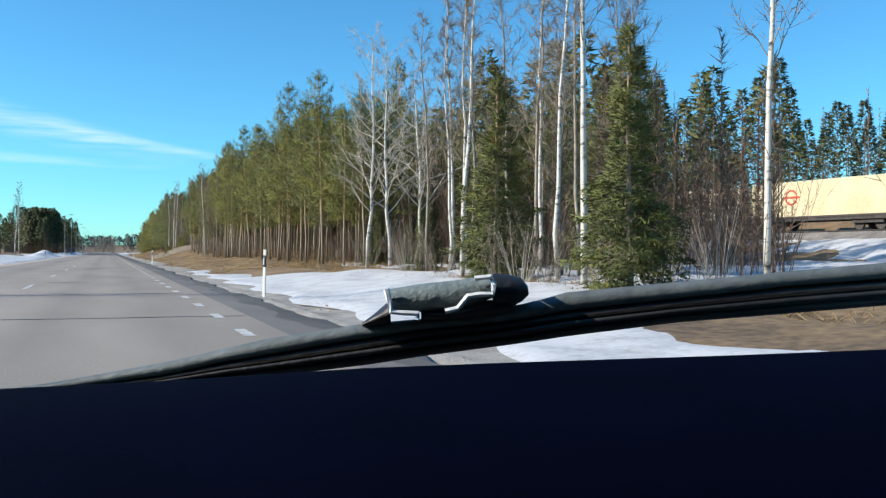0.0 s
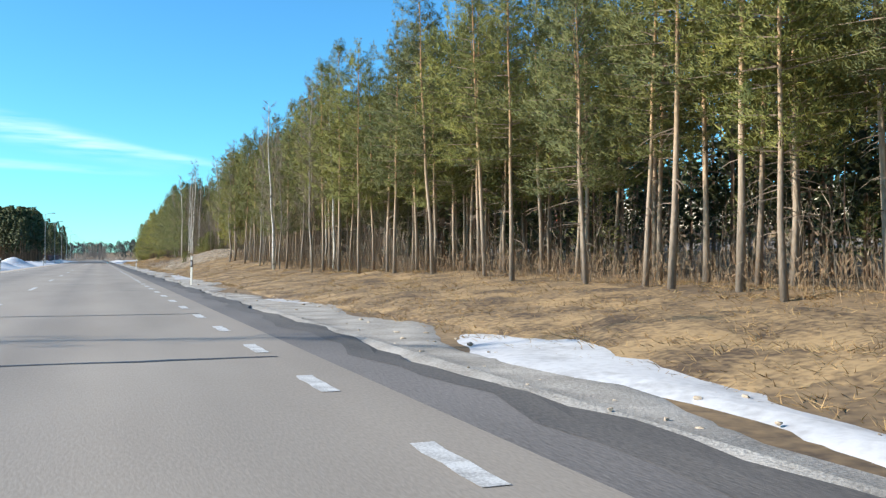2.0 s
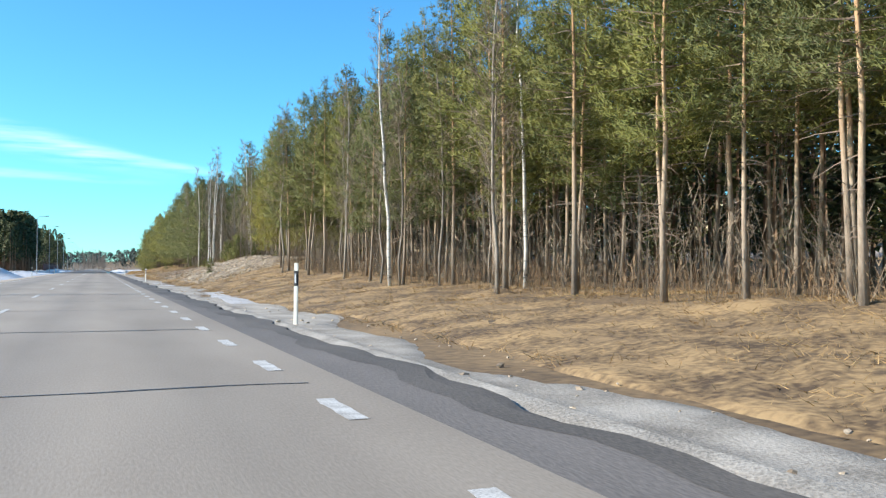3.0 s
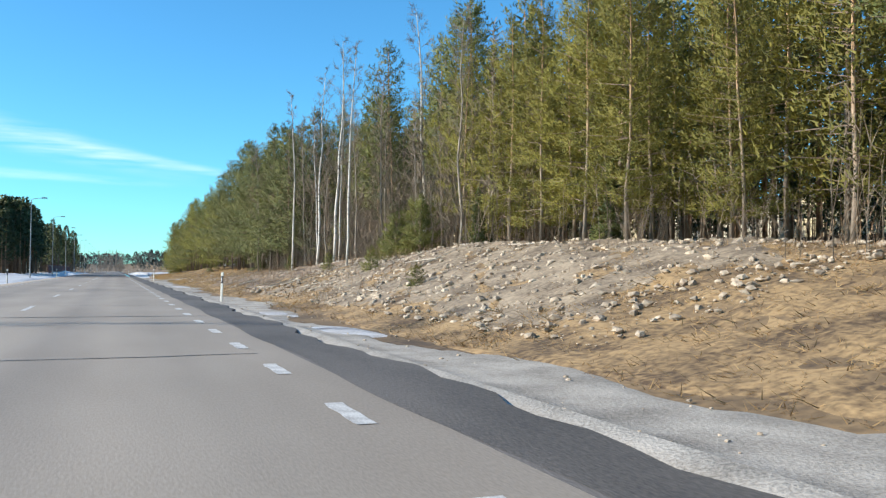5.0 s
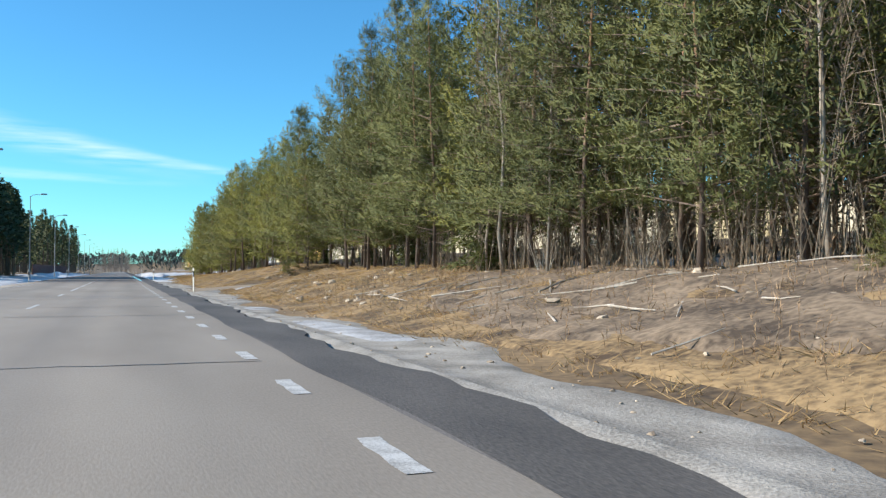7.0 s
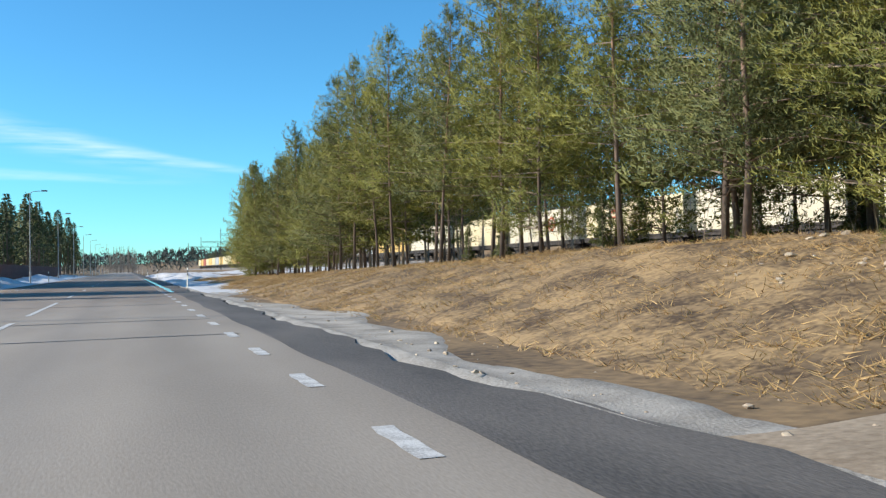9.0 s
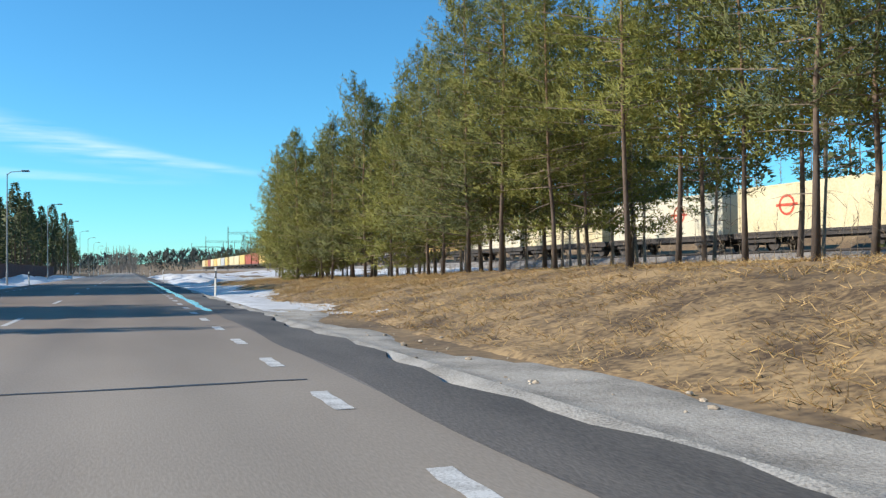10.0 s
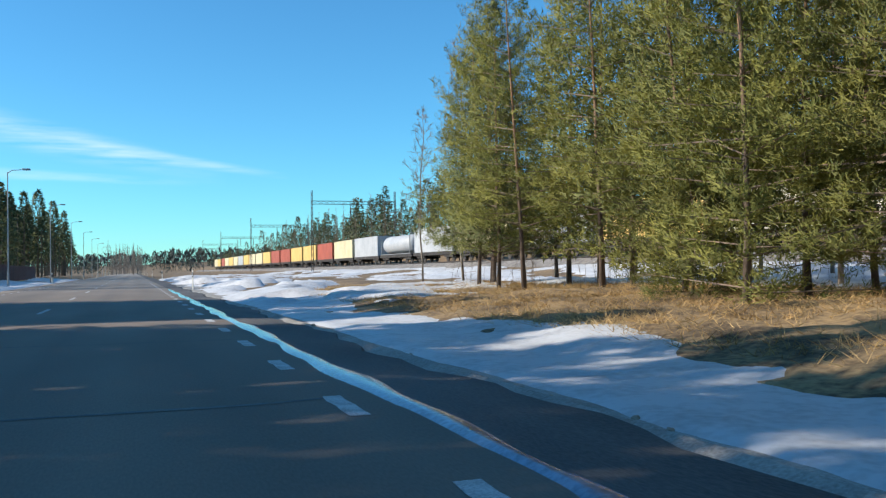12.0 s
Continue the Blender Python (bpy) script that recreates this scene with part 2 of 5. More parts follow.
c_edge, c_mul, c_out = cn.new("ShaderNodeAttribute"), cn.new("ShaderNodeMath"), cn.new("ShaderNodeOutputMaterial")
c_edge.attribute_name = "thickness"
c_mul.operation = "MULTIPLY"
cl(c_ramp.outputs["Color"], c_mul.inputs[0])
cl(c_edge.outputs["Fac"], c_mul.inputs[1])
c_glow, c_clear, c_mix = cn.new("ShaderNodeEmission"), cn.new("ShaderNodeBsdfTransparent"), cn.new("ShaderNodeMixShader")
c_glow.inputs["Color"].default_value, c_glow.inputs["Strength"].default_value = (0.8, 0.95, 1.0, 1), 0.95
cl(c_mul.outputs["Value"], c_mix.inputs["Fac"])
cl(c_clear.outputs["BSDF"], c_mix.inputs[1])
cl(c_glow.outputs["Emission"], c_mix.inputs[2])
cl(c_mix.outputs["Shader"], c_out.inputs["Surface"])

# ---- mesh helpers ----
rng = np.random.default_rng(7)


class Shape:
    """Collects vertices and faces for one mesh."""

    def __init__(self):
        self.v, self.f = [], []

    def add(self, verts, faces):
        k = len(self.v)
        self.v.extend(tuple(float(c) for c in p) for p in verts)
        self.f.extend(tuple(i + k for i in face) for face in faces)
        return self

    def box(self, x0, y0, z0, x1, y1, z1, cut=0.0):
        """A box; cut bevels its upright edges and pulls in the top rim."""
        if not cut:
            p = [(x, y, z) for z in (z0, z1) for x, y in ((x0, y0), (x1, y0), (x1, y1), (x0, y1))]
            return self.add(p, [(3, 2, 1, 0), (4, 5, 6, 7), (0, 1, 5, 4), (1, 2, 6, 5), (2, 3, 7, 6), (3, 0, 4, 7)])
        c = cut
        ring = [(x0 + c, y0), (x1 - c, y0), (x1, y0 + c), (x1, y1 - c), (x1 - c, y1), (x0 + c, y1), (x0, y1 - c), (x0, y0 + c)]
        mx, my = (x0 + x1) / 2, (y0 + y1) / 2
        sx, sy = 1 - 2 * c / (x1 - x0), 1 - 2 * c / (y1 - y0)
        top = [(mx + (x - mx) * sx, my + (y - my) * sy, z1) for x, y in ring]
        p = [(x, y, z0) for x, y in ring] + [(x, y, z1 - c) for x, y in ring] + top
        f = [tuple(range(7, -1, -1)), tuple(range(16, 24))]
        for a in (0, 8):
            f += [(a + i, a + (i + 1) % 8, a + 8 + (i + 1) % 8, a + 8 + i) for i in range(8)]
        return self.add(p, f)

    def tube(self, points, radii, sides=6, cap=True):
        """A tapered tube along points."""
        points = [np.asarray(p, float) for p in points]
        verts, faces = [], []
        for i, p in enumerate(points):
            d = points[min(i + 1, len(points) - 1)] - points[max(i - 1, 0)]
            d = d / (np.linalg.norm(d) + 1e-9)
            a = np.cross(d, (0.31, 0.95, 0.1) if abs(d[2]) > 0.8 else (0, 0, 1))
            a /= np.linalg.norm(a) + 1e-9
            b = np.cross(d, a)
            for k in range(sides):
                w = 2 * math.pi * k / sides
                verts.append(p + radii[i] * (math.cos(w) * a + math.sin(w) * b))
        n = len(points)
        for i in range(n - 1):
            for k in range(sides):
                q = (k + 1) % sides
                faces.append((i * sides + k, i * sides + q, (i + 1) * sides + q, (i + 1) * sides + k))
        if cap:
            faces.append(tuple(range(sides - 1, -1, -1)))
            faces.append(tuple((n - 1) * sides + k for k in range(sides)))
        return self.add(verts, faces)

    def mesh(self, name, mat, smooth=False):
        m = bpy.data.meshes.new(name)
        m.from_pydata(self.v, [], self.f)
        m.materials.append(mat)
        if smooth:
            m.shade_smooth()
        return m


def triangles(name, verts, mat, size=3, swell=None):
    """A mesh of loose triangles or quads from an array of corners. swell: for each, the way in which the clump that it belongs to bulges;
    the faces turn that way and are shaded as one soft clump."""
    verts = np.asarray(verts, np.float32).reshape(-1, 3)
    if swell is not None:
        t = verts.reshape(-1, 3, 3)
        flat = np.cross(t[:, 1] - t[:, 0], t[:, 2] - t[:, 0])
        flat /= np.linalg.norm(flat, axis=1, keepdims=True) + 1e-12
        away = np.einsum("ij,ij->i", flat, swell) < 0
        t[away] = t[away][:, ::-1]
        flat[away] *= -1
        soft = swell / (np.linalg.norm(swell, axis=1, keepdims=True) + 1e-9) + 0.35 * flat
        soft /= np.linalg.norm(soft, axis=1, keepdims=True)
        verts = t.reshape(-1, 3)
    n = len(verts) // size
    m = bpy.data.meshes.new(name)
    m.vertices.add(len(verts))
    m.vertices.foreach_set("co", verts.ravel())
    m.loops.add(len(verts))
    m.loops.foreach_set("vertex_index", np.arange(len(verts), dtype=np.int32))
    m.polygons.add(n)
    m.polygons.foreach_set("loop_start", np.arange(0, len(verts), size, dtype=np.int32))
    m.update()
    m.validate()
    if swell is not None:
        m.polygons.foreach_set("use_smooth", np.ones(n, bool))
        m.normals_split_custom_set(np.repeat(soft, 3, 0))
    m.materials.append(mat)
    return m


def part(name, data, parent, label=""):
    ob = new(name, data)
    ob.parent = parent
    return tagged(ob, label)


def thing(name, label, category, group="", at=None):
    ob = tagged(new(name), label, category, group)
    ob.empty_display_size = 0.2
    if at is not None:
        ob.matrix_basis = at
    return ob


# ---- the lie of the land ----
BANK_Y = [-40, 0, 30, 60, 95, 112, 126, 140, 155, 172, 190, 204, 216, 235, 255, 270, 292, 330, 500]
BANK_Z = [0.3, 0.35, 0.4, 0.5, 0.5, 0.9, 1.7, 1.95, 1.6, 1.0, 1.1, 1.15, 1.45, 1.2, 0.75, 0.45, 0.3, 0.2, 0.2]


def rail_x(y):
    return 33.0 + 19.0 * (np.clip(400 - np.asarray(y, float), 0, None) / 350) ** 1.5


def rail_z(y):
    return np.interp(y, [0, 60, 250, 400, 700], [2.9, 2.8, 1.9, 1.5, 1.5])


def ease(a, b, v):
    t = np.clip((v - a) / (b - a), 0, 1)
    return t * t * (3 - 2 * t)


def wavy(x, y):
    return 0.5 * np.sin(0.9 * x + 1.7 * np.sin(0.31 * y)) * np.sin(0.7 * y + 1.3 * np.sin(0.53 * x)) + 0.3 * np.sin(2.3 * x + 0.7 * y) * np.sin(1.9 * y - 0.6 * x) + 0.2 * np.sin(4.1 * y + 3.3 * x)


def lane_mid(x):
    """The middle of the sandy side track, which leaves the road and bends ahead."""
    return 206.0 + 0.35 * np.clip(x - 4, 0, None) + 0.03 * np.clip(x - 4, 0, None) ** 2


def land(x, y):
    x, y = np.asarray(x, float), np.asarray(y, float)
    bank = np.interp(y, BANK_Y, BANK_Z)
    rx, rz = rail_x(y), rail_z(y)
    right = bank * ease(4.8, 12.5, x) - 0.16 * ease(3.0, 3.6, x) * (1 - ease(4.8, 7.0, x)) - 0.0
    right = right + (rz - 0.75 - bank) * ease(rx - 14, rx - 3.5, x) + 2.4 * ease(rx + 3.5, rx + 11, x) + 1.5 * ease(rx + 11, rx + 60, x)
    right = right + 0.09 * wavy(x, y) * ease(5.0, 7.5, x) * (1 - ease(rx - 6, rx - 3.5, x)) + 0.12 * wavy(x * 0.3 + 5, y * 0.3) * ease(7, 12, x) * (1 - ease(rx - 8, rx - 4, x))
    track = np.exp(-(((y - lane_mid(x)) / 3.2) ** 4)) * ease(2.8, 3.6, x) * (1 - ease(20, 26, x))
    right = right * (1 - track) + track * (-0.07 + 0.052 * np.clip(x - 3.4, 0, None))
    left = -0.16 * ease(7.0, 7.6, -x) + 0.5 * ease(9, 16, -x) + 0.08 * wavy(x, y) * ease(8.5, 11, -x)
    z = np.where(x > 0, right, left)
    z = np.where((x > -7.1) & (x < 3.1), -0.14, z)
    far = ease(700, 1900, np.hypot(x, y - 150))
    return z + far * (9 + 5 * np.sin(np.arctan2(x, y) * 5.0 + 1.0)) * (y > 0)


def sheet(name, xs, ys, height, mat, keep=None):
    """A grid over xs and ys at the given height."""
    gx, gy = np.meshgrid(xs, ys, indexing="ij")
    gz = height(gx, gy)
    v = np.stack([gx, gy, gz], -1).reshape(-1, 3)
    nx, ny = len(xs), len(ys)
    i, j = np.meshgrid(np.arange(nx - 1), np.arange(ny - 1), indexing="ij")
    a = (i * ny + j).ravel()
    f = np.stack([a, a + ny, a + ny + 1, a + 1], -1)
    if keep is not None:
        ok = keep(gx, gy)
        c = (ok[:-1, :-1] | ok[1:, :-1] | ok[1:, 1:] | ok[:-1, 1:]).ravel()
        f = f[c]
        used = np.unique(f)
        again = np.full(len(v), -1)
        again[used] = np.arange(len(used))
        v, f = v[used], again[f]
    m = bpy.data.meshes.new(name)
    m.from_pydata(v.tolist(), [], f.tolist())
    m.materials.append(mat)
    m.shade_smooth()
    return m


def steps(*spans):
    out = []
    for a, b, s in spans:
        out += list(np.arange(a, b - 1e-6, s))
    return np.array(out + [spans[-1][1]])


ground = tagged(new("ground", sheet("ground", steps((-4600, -600, 800), (-600, -60, 60), (-60, -20, 5), (-20, -7.6, 1.2), (-7.6, -7.0, 0.3), (-7.0, 3.0, 5.0), (3.0, 14, 0.45), (14, 60, 1.5), (60, 140, 10), (140, 600, 60), (600, 4600, 800)),
    steps((-4600, -600, 800), (-600, -60, 60), (-60, -10, 5), (-10, 345, 1.6), (345, 600, 5), (600, 2200, 50), (2200, 4600, 600)), land, GROUND)),
    "brown forest litter and dead grass beside the road", "ground", kind="structure")

tagged(new("verge_turf", sheet("verge_turf", steps((4.6, 15, 0.3)), steps((44, 306, 0.45)),
       lambda x, y: land(x, y) + 0.03 + 0.055 * wavy(2.1 * x, 1.7 * y) + 0.03 * wavy(4.7 * x + 1, 4.1 * y) - 0.3 * ease(0.0, 0.6, x - 11.5 - 1.5 * np.sin(y * 0.21) - np.sin(y * 0.07)) - 0.3 * (1 - ease(0.0, 0.5, x - 4.7 - 0.35 * np.sin(y * 0.23 + 1)))
       - 0.3 * np.exp(-(((y - lane_mid(x)) / 3.0) ** 4)) - 0.3 * (1 - ease(45, 49, y + np.sin(x))), TURF)), "matted straw-brown turf between gravel and trees", "turf", kind="structure")

tagged(new("rubble_ground", sheet("rubble_ground", steps((5.0, 14.5, 0.3)), steps((117, 158, 0.35)),
       lambda x, y: land(x, y) + 0.06 + 0.07 * wavy(2.6 * x, 2.2 * y) - 0.35 * (1 - ease(0.0, 0.8, x - 5.5 - 0.4 * np.sin(y * 0.5))) - 0.4 * ease(146, 156, y + 2 * np.sin(x)) - 0.4 * (1 - ease(118, 124, y + np.sin(2 * x))), RUBBLE)),
       "pale stony soil of the raised bank", "bank", kind="structure")

tagged(new("bank_soil", sheet("bank_soil", steps((5.0, 14.5, 0.3)), steps((145, 190, 0.35)),
       lambda x, y: land(x, y) + 0.07 + 0.08 * wavy(2.3 * x, 1.9 * y) + 0.04 * wavy(5.1 * x, 4.7 * y) - 0.4 * (1 - ease(0.0, 1.2, x - 5.5 - 0.5 * np.sin(y * 0.4))) - 0.4 * ease(178, 188, y + 2 * np.sin(x)) - 0.4 * (1 - ease(147, 152, y + np.sin(2 * x))), SOIL)),
       "dark brown broken soil under birches and brush", "bank", kind="structure")

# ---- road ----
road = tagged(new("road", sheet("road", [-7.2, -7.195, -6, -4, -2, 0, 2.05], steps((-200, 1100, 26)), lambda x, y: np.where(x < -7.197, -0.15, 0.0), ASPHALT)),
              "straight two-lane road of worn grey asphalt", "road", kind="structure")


def ragged(x, y):
    return 3.0 + 0.12 * np.sin(0.7 * y) + 0.08 * np.sin(2.9 * y + 1)


s_ys = steps((-60, 345, 0.6), (345, 1100, 15))
sv, sf, iv, jf = [], [], [], []
for k, y in enumerate(s_ys):
    e = float(ragged(0, y)) + 0.25 * math.exp(-((y - 206) / 5) ** 4)
    inner = 2.05 + (0.5 + 0.1 * math.sin(1.3 * y) + 0.07 * math.sin(3.1 * y)) * float(1 - ease(70, 118, y)) + 0.05 * math.sin(0.9 * y) * float(ease(70, 118, y))
    sv += [(inner, y, 0.003), (inner + 0.3, y, 0.0), (e, y, -0.02), (e + 0.14, y, -0.2)]
    iv += [(2.05, y, 0.0), (max(inner, 2.06) + 0.05, y, 0.0)]
    if k:
        a = 4 * (k - 1)
        sf += [(a + i, a + i + 1, a + i + 5, a + i + 4) for i in range(3)]
        jf.append((2 * k - 2, 2 * k - 1, 2 * k + 1, 2 * k))
shoulder = Shape().add(sv, sf)
tagged(new("shoulder_inner", Shape().add(iv, jf).mesh("shoulder_inner", DIRTY_ASPHALT)), "gritty grey asphalt beside the edge line", "road shoulder", kind="structure")
tagged(new("road_shoulder", shoulder.mesh("road_shoulder", SHOULDER)), "dark patched asphalt shoulder along the road edge", "road shoulder", kind="structure")
tagged(new("gravel_verge", sheet("gravel_verge", steps((2.9, 5.6, 0.3)), steps((-10, 345, 0.6)),
       lambda x, y: land(x, y) + 0.03 - 0.22 * ease(0, 0.6, x - 4.6 - 0.5 * np.sin(y * 0.23) - 0.3 * np.sin(y * 0.9)) , GRAVEL)),
       "strip of pale grey gravel beside the asphalt", "verge", kind="structure")
tagged(new("side_track", sheet("side_track", steps((3.0, 26, 0.4)), steps((200, 238, 0.4)),
       lambda x, y: land(x, y) + 0.035 + 0.01 * wavy(x * 2, y * 2) - 0.12 * ease(1.7, 2.3, np.abs(y - lane_mid(x)) - 1.2 * (1 - ease(3, 7, x))), DIRT, lambda x, y: (np.abs(y - lane_mid(x)) < 2.6 + 1.2 * (1 - ease(3, 7, x))))),
       "sandy track that leaves the road through the verge", "track", kind="structure")


def stripe(x, y, length, width):
    s = Shape()
    n = max(2, int(length / 0.25))
    edge = [(k / n, 0.012 * math.sin(9.1 * k + y)) for k in range(n + 1)]
    v = [(-width / 2 + w, -length / 2 + length * t, 0) for t, w in edge] + [(width / 2 + w * 0.7, -length / 2 + length * t, 0) for t, w in edge]
    return s.add(v, [(k, n + 1 + k, n + 2 + k, k + 1) for k in range(n)])


edge_mesh = stripe(0, 3, 1.0, 0.15).mesh("edge_dash", PAINT)
for k in range(-2, 116):
    ob = part("edge_dash", edge_mesh, road)
    ob.matrix_basis = pose(1.57, 2.2 + 3 * k, 0.005)
far_edge_mesh = stripe(0, 5, 1.0, 0.15).mesh("edge_dash", PAINT)
for k in range(30, 150):
    ob = part("edge_dash", far_edge_mesh, road)
    ob.matrix_basis = pose(-5.85, 1.0 + 3 * k, 0.005)
mid_mesh, long_mesh = stripe(0, 1, 3.0, 0.12).mesh("centre_dash", PAINT), stripe(0, 2, 9.0, 0.12).mesh("centre_dash", PAINT)
for k in range(-1, 50):
    y = 3.3 + 12 * k
    ob = part("centre_dash", long_mesh if 200 < y < 236 else mid_mesh, road)
    ob.matrix_basis = pose(-2.13, y, 0.005)

# cracks across the road, sealed with tar
for k in range(42):
    y0 = 6 + 8.1 * k + rng.uniform(-3, 3)
    x0, x1 = (-7.1, 2.0) if rng.random() < 0.6 else (-2.1 + rng.uniform(-1, 1), 2.0)
    xs = np.arange(x0, x1, 0.35)
    wob = np.cumsum(rng.normal(0, 0.035, len(xs)))
    s = Shape()
    w = rng.uniform(0.025, 0.07)
    v = [(x, d - w * (0.6 + 0.4 * math.sin(3 * x)), 0) for x, d in zip(xs, wob)] + [(x, d + w, 0) for x, d in zip(xs, wob)]
    n = len(xs)
    ob = part("tar_seam", s.add(v, [(i, i + 1, n + i + 1, n + i) for i in range(n - 1)]).mesh("tar_seam", TAR), road)
    ob.matrix_basis = pose(0, y0, 0.004)


# ---- snow ----
def snow(name, label, xs, ys, depth, mat=SNOW, base=land):
    tagged(new(name, sheet(name, xs, ys, lambda x, y: base(x, y) + np.clip(depth(x, y), -0.05, None), mat, lambda x, y: depth(x, y) > 0.0)), label, "snow", kind="stuff")


def lump(x, y, cx, cy, rx, ry, h):
    d = ((x - cx) / rx) ** 2 + ((y - cy) / ry) ** 2
    return h * np.exp(-d * 1.5)


snow("snow_patch", "old white snow lying between road and trees", steps((3.6, 10.5, 0.25)), steps((2, 60, 0.3)),
     lambda x, y: 0.13 * np.minimum(ease(4.0, 4.6, x + 0.3 * np.sin(y)), 1 - ease(0.0, 1.2, x - 9.2 + 3.2 * (1 - ease(8, 16, y)) + 4.6 * ease(31, 39, y) - 0.6 * np.sin(y * 0.5))) * (1 - ease(48, 58, y + 1.5 * np.sin(x * 2))) * ease(4.5, 8, y + 0.8 * np.sin(x * 2)) - 0.03 + 0.02 * wavy(x * 1.5, y))
snow("snow_patch", "thin crust of snow under bare shrubs", steps((10, 40, 0.6)), steps((-6, 70, 0.6)),
     lambda x, y: 0.16 * ease(0.0, 0.5, wavy(x * 0.25, y * 0.25) + 0.25 + 0.4 * ease(14, 24, x)) * ease(10.0, 11.2, x + 0.4 * np.sin(y)) * (1 - ease(34, 48, y + 2 * np.sin(x) - 0.8 * np.clip(x - 14, 0, None))) - 0.05 + 0.03 * wavy(x, y))
snow("snow_patch", "strip of dirty snow on the gravel edge", steps((3.4, 6.2, 0.2)), steps((52, 200, 0.4)),
     lambda x, y: 0.08 * (1 - ease(0.2, 0.9, np.abs(x - 4.5 - 0.5 * np.sin(y * 0.13)))) * ease(0.1, 0.5, wavy(0.3, y * 0.16) + 0.1 * np.sin(y)) - 0.03, DIRTY_SNOW)
snow("snow_patch", "melting snow on the verge by the grass", steps((3.3, 7.5, 0.2)), steps((240, 300, 0.3)),
     lambda x, y: 0.12 * ease(240, 256, y) * (1 - ease(5.0, 6.6, x + 0.5 * np.sin(y * 0.4) - 0.5 * ease(255, 275, y))) * ease(3.3, 3.8, x) - 0.04 + 0.04 * wavy(x * 1.1, y * 0.6) + 0.025 * wavy(x * 3.1, y * 2.3))
snow("snow_patch", "streak of meltwater ice on the shoulder with sky blue painted in", steps((1.5, 2.7, 0.05)), steps((244, 322, 0.3)),
     lambda x, y: 0.03 * (1 - ease(0.04, 0.15 + 0.05 * np.sin(y * 0.9) + 0.03 * np.sin(2.3 * y), np.abs(x - 2.02 - 0.03 * np.sin(0.7 * y) - 0.015 * np.sin(2.9 * y)))) * ease(244, 250, y) * (1 - ease(310, 322, y)) - 0.008, WET_ICE, base=lambda x, y: 0 * x)
snow("snow_patch", "ragged strip of snow beside the sandy track", steps((4.6, 13, 0.2)), steps((198, 222, 0.2)),
     lambda x, y: 0.1 * (1 - ease(0.2, 0.75, np.abs(y - lane_mid(x) + 3.0 + 0.25 * np.sin(x * 1.3)))) * ease(-0.35, 0.1, wavy(x * 0.8, y * 0.5)) * ease(4.8, 6, x) * (1 - ease(10.5, 12.5, x)) - 0.03 + 0.02 * wavy(x * 2, y * 2), DIRTY_SNOW)
snow("snow_field", "ploughed heaps of snow on the open field", steps((3.4, 30, 0.35)), steps((284, 420, 0.5)),
     lambda x, y: (0.16 * ease(284, 296, y + 1.5 * np.sin(x)) * ease(3.5, 4.4, x) + lump(x, y, 6.0, 300, 2.6, 8, 0.3) + lump(x, y, 7.5, 318, 3.0, 10, 0.42) + lump(x, y, 6, 345, 2.4, 12, 0.4) + lump(x, y, 6, 380, 2.4, 14, 0.45))
     * (1 - 1.0 * ease(-0.16, 0.04, wavy(x * 0.5 + 2, y * 0.36) + 0.02 + 0.3 * ease(7, 14, x) * (1 - ease(15, 24, x)))) - 0.05 + 0.04 * wavy(x, y))
snow("snow_field", "bright snow on the slope below the train", steps((24, 51, 0.7)), steps((22, 66, 0.7)),
     lambda x, y: 0.2 * ease(-0.35, 0.05, wavy(x * 0.22, y * 0.2)) * ease(24, 27, x) * (1 - ease(-5.5, -4, x - rail_x(y))) * ease(22, 26, y) * (1 - ease(60, 66, y)) - 0.05)
snow("snow_field", "patchy snow on the railway slope", steps((14, 36, 0.5)), steps((230, 300, 0.6)),
     lambda x, y: 0.22 * ease(-0.3, 0.1, wavy(x * 0.4, y * 0.3) + 0.25 * ease(236, 246, y)) * ease(231, 243, y) * ease(13.5, 16, x) * (1 - ease(-8, -5, x - rail_x(y))) - 0.05)
snow("snow_bank", "ploughed snow bank along the far road edge", steps((-18, -7.3, 0.4)), steps((60, 420, 0.8)),
     lambda x, y: 0.28 * ease(7.4, 8.6, -x) * (1 - ease(11.5, 15, -x + 1.5 * np.sin(y * 0.2))) * (0.7 + 0.5 * np.sin(y * 0.11) * np.sin(y * 0.05 + 1)) + lump(x, y, -10.5, 172, 2, 9, 1.1) + lump(x, y, -10, 150, 1.6, 6, 0.7) + lump(x, y, -10.5, 290, 1.6, 7, 0.6) + lump(x, y, -10.5, 330, 1.6, 7, 0.5) - 0.05 + 0.05 * wavy(x, y))

# ---- trees ----
def unit(v):
    return v / (np.linalg.norm(v, axis=-1, keepdims=True) + 1e-9)


def tufts(centres, aims, blades, length, width, r, spread=0.6):
    """Needle tufts: thin triangles that fan out from each centre, leaning towards its aim; with the way each bulges."""
    n = len(centres)
    d = unit(unit(np.asarray(aims))[:, None, :] * 0.8 + r.normal(0, spread, (n, blades, 3)))
    side = unit(np.cross(d, r.normal(0, 1, (n, blades, 3))))
    c = np.asarray(centres)[:, None, :] + r.normal(0, 0.05, (n, blades, 3))
    long = length * r.uniform(0.7, 1.25, (n, blades, 1))
    out = np.asarray(centres) * (1, 1, 0)
    swell = d + 0.35 * unit(out)[:, None, :] + np.array([0, 0, 0.2])
    return np.stack([c + side * width / 2, c - side * width / 2, c + d * long], 2).reshape(-1, 3), swell.reshape(-1, 3)


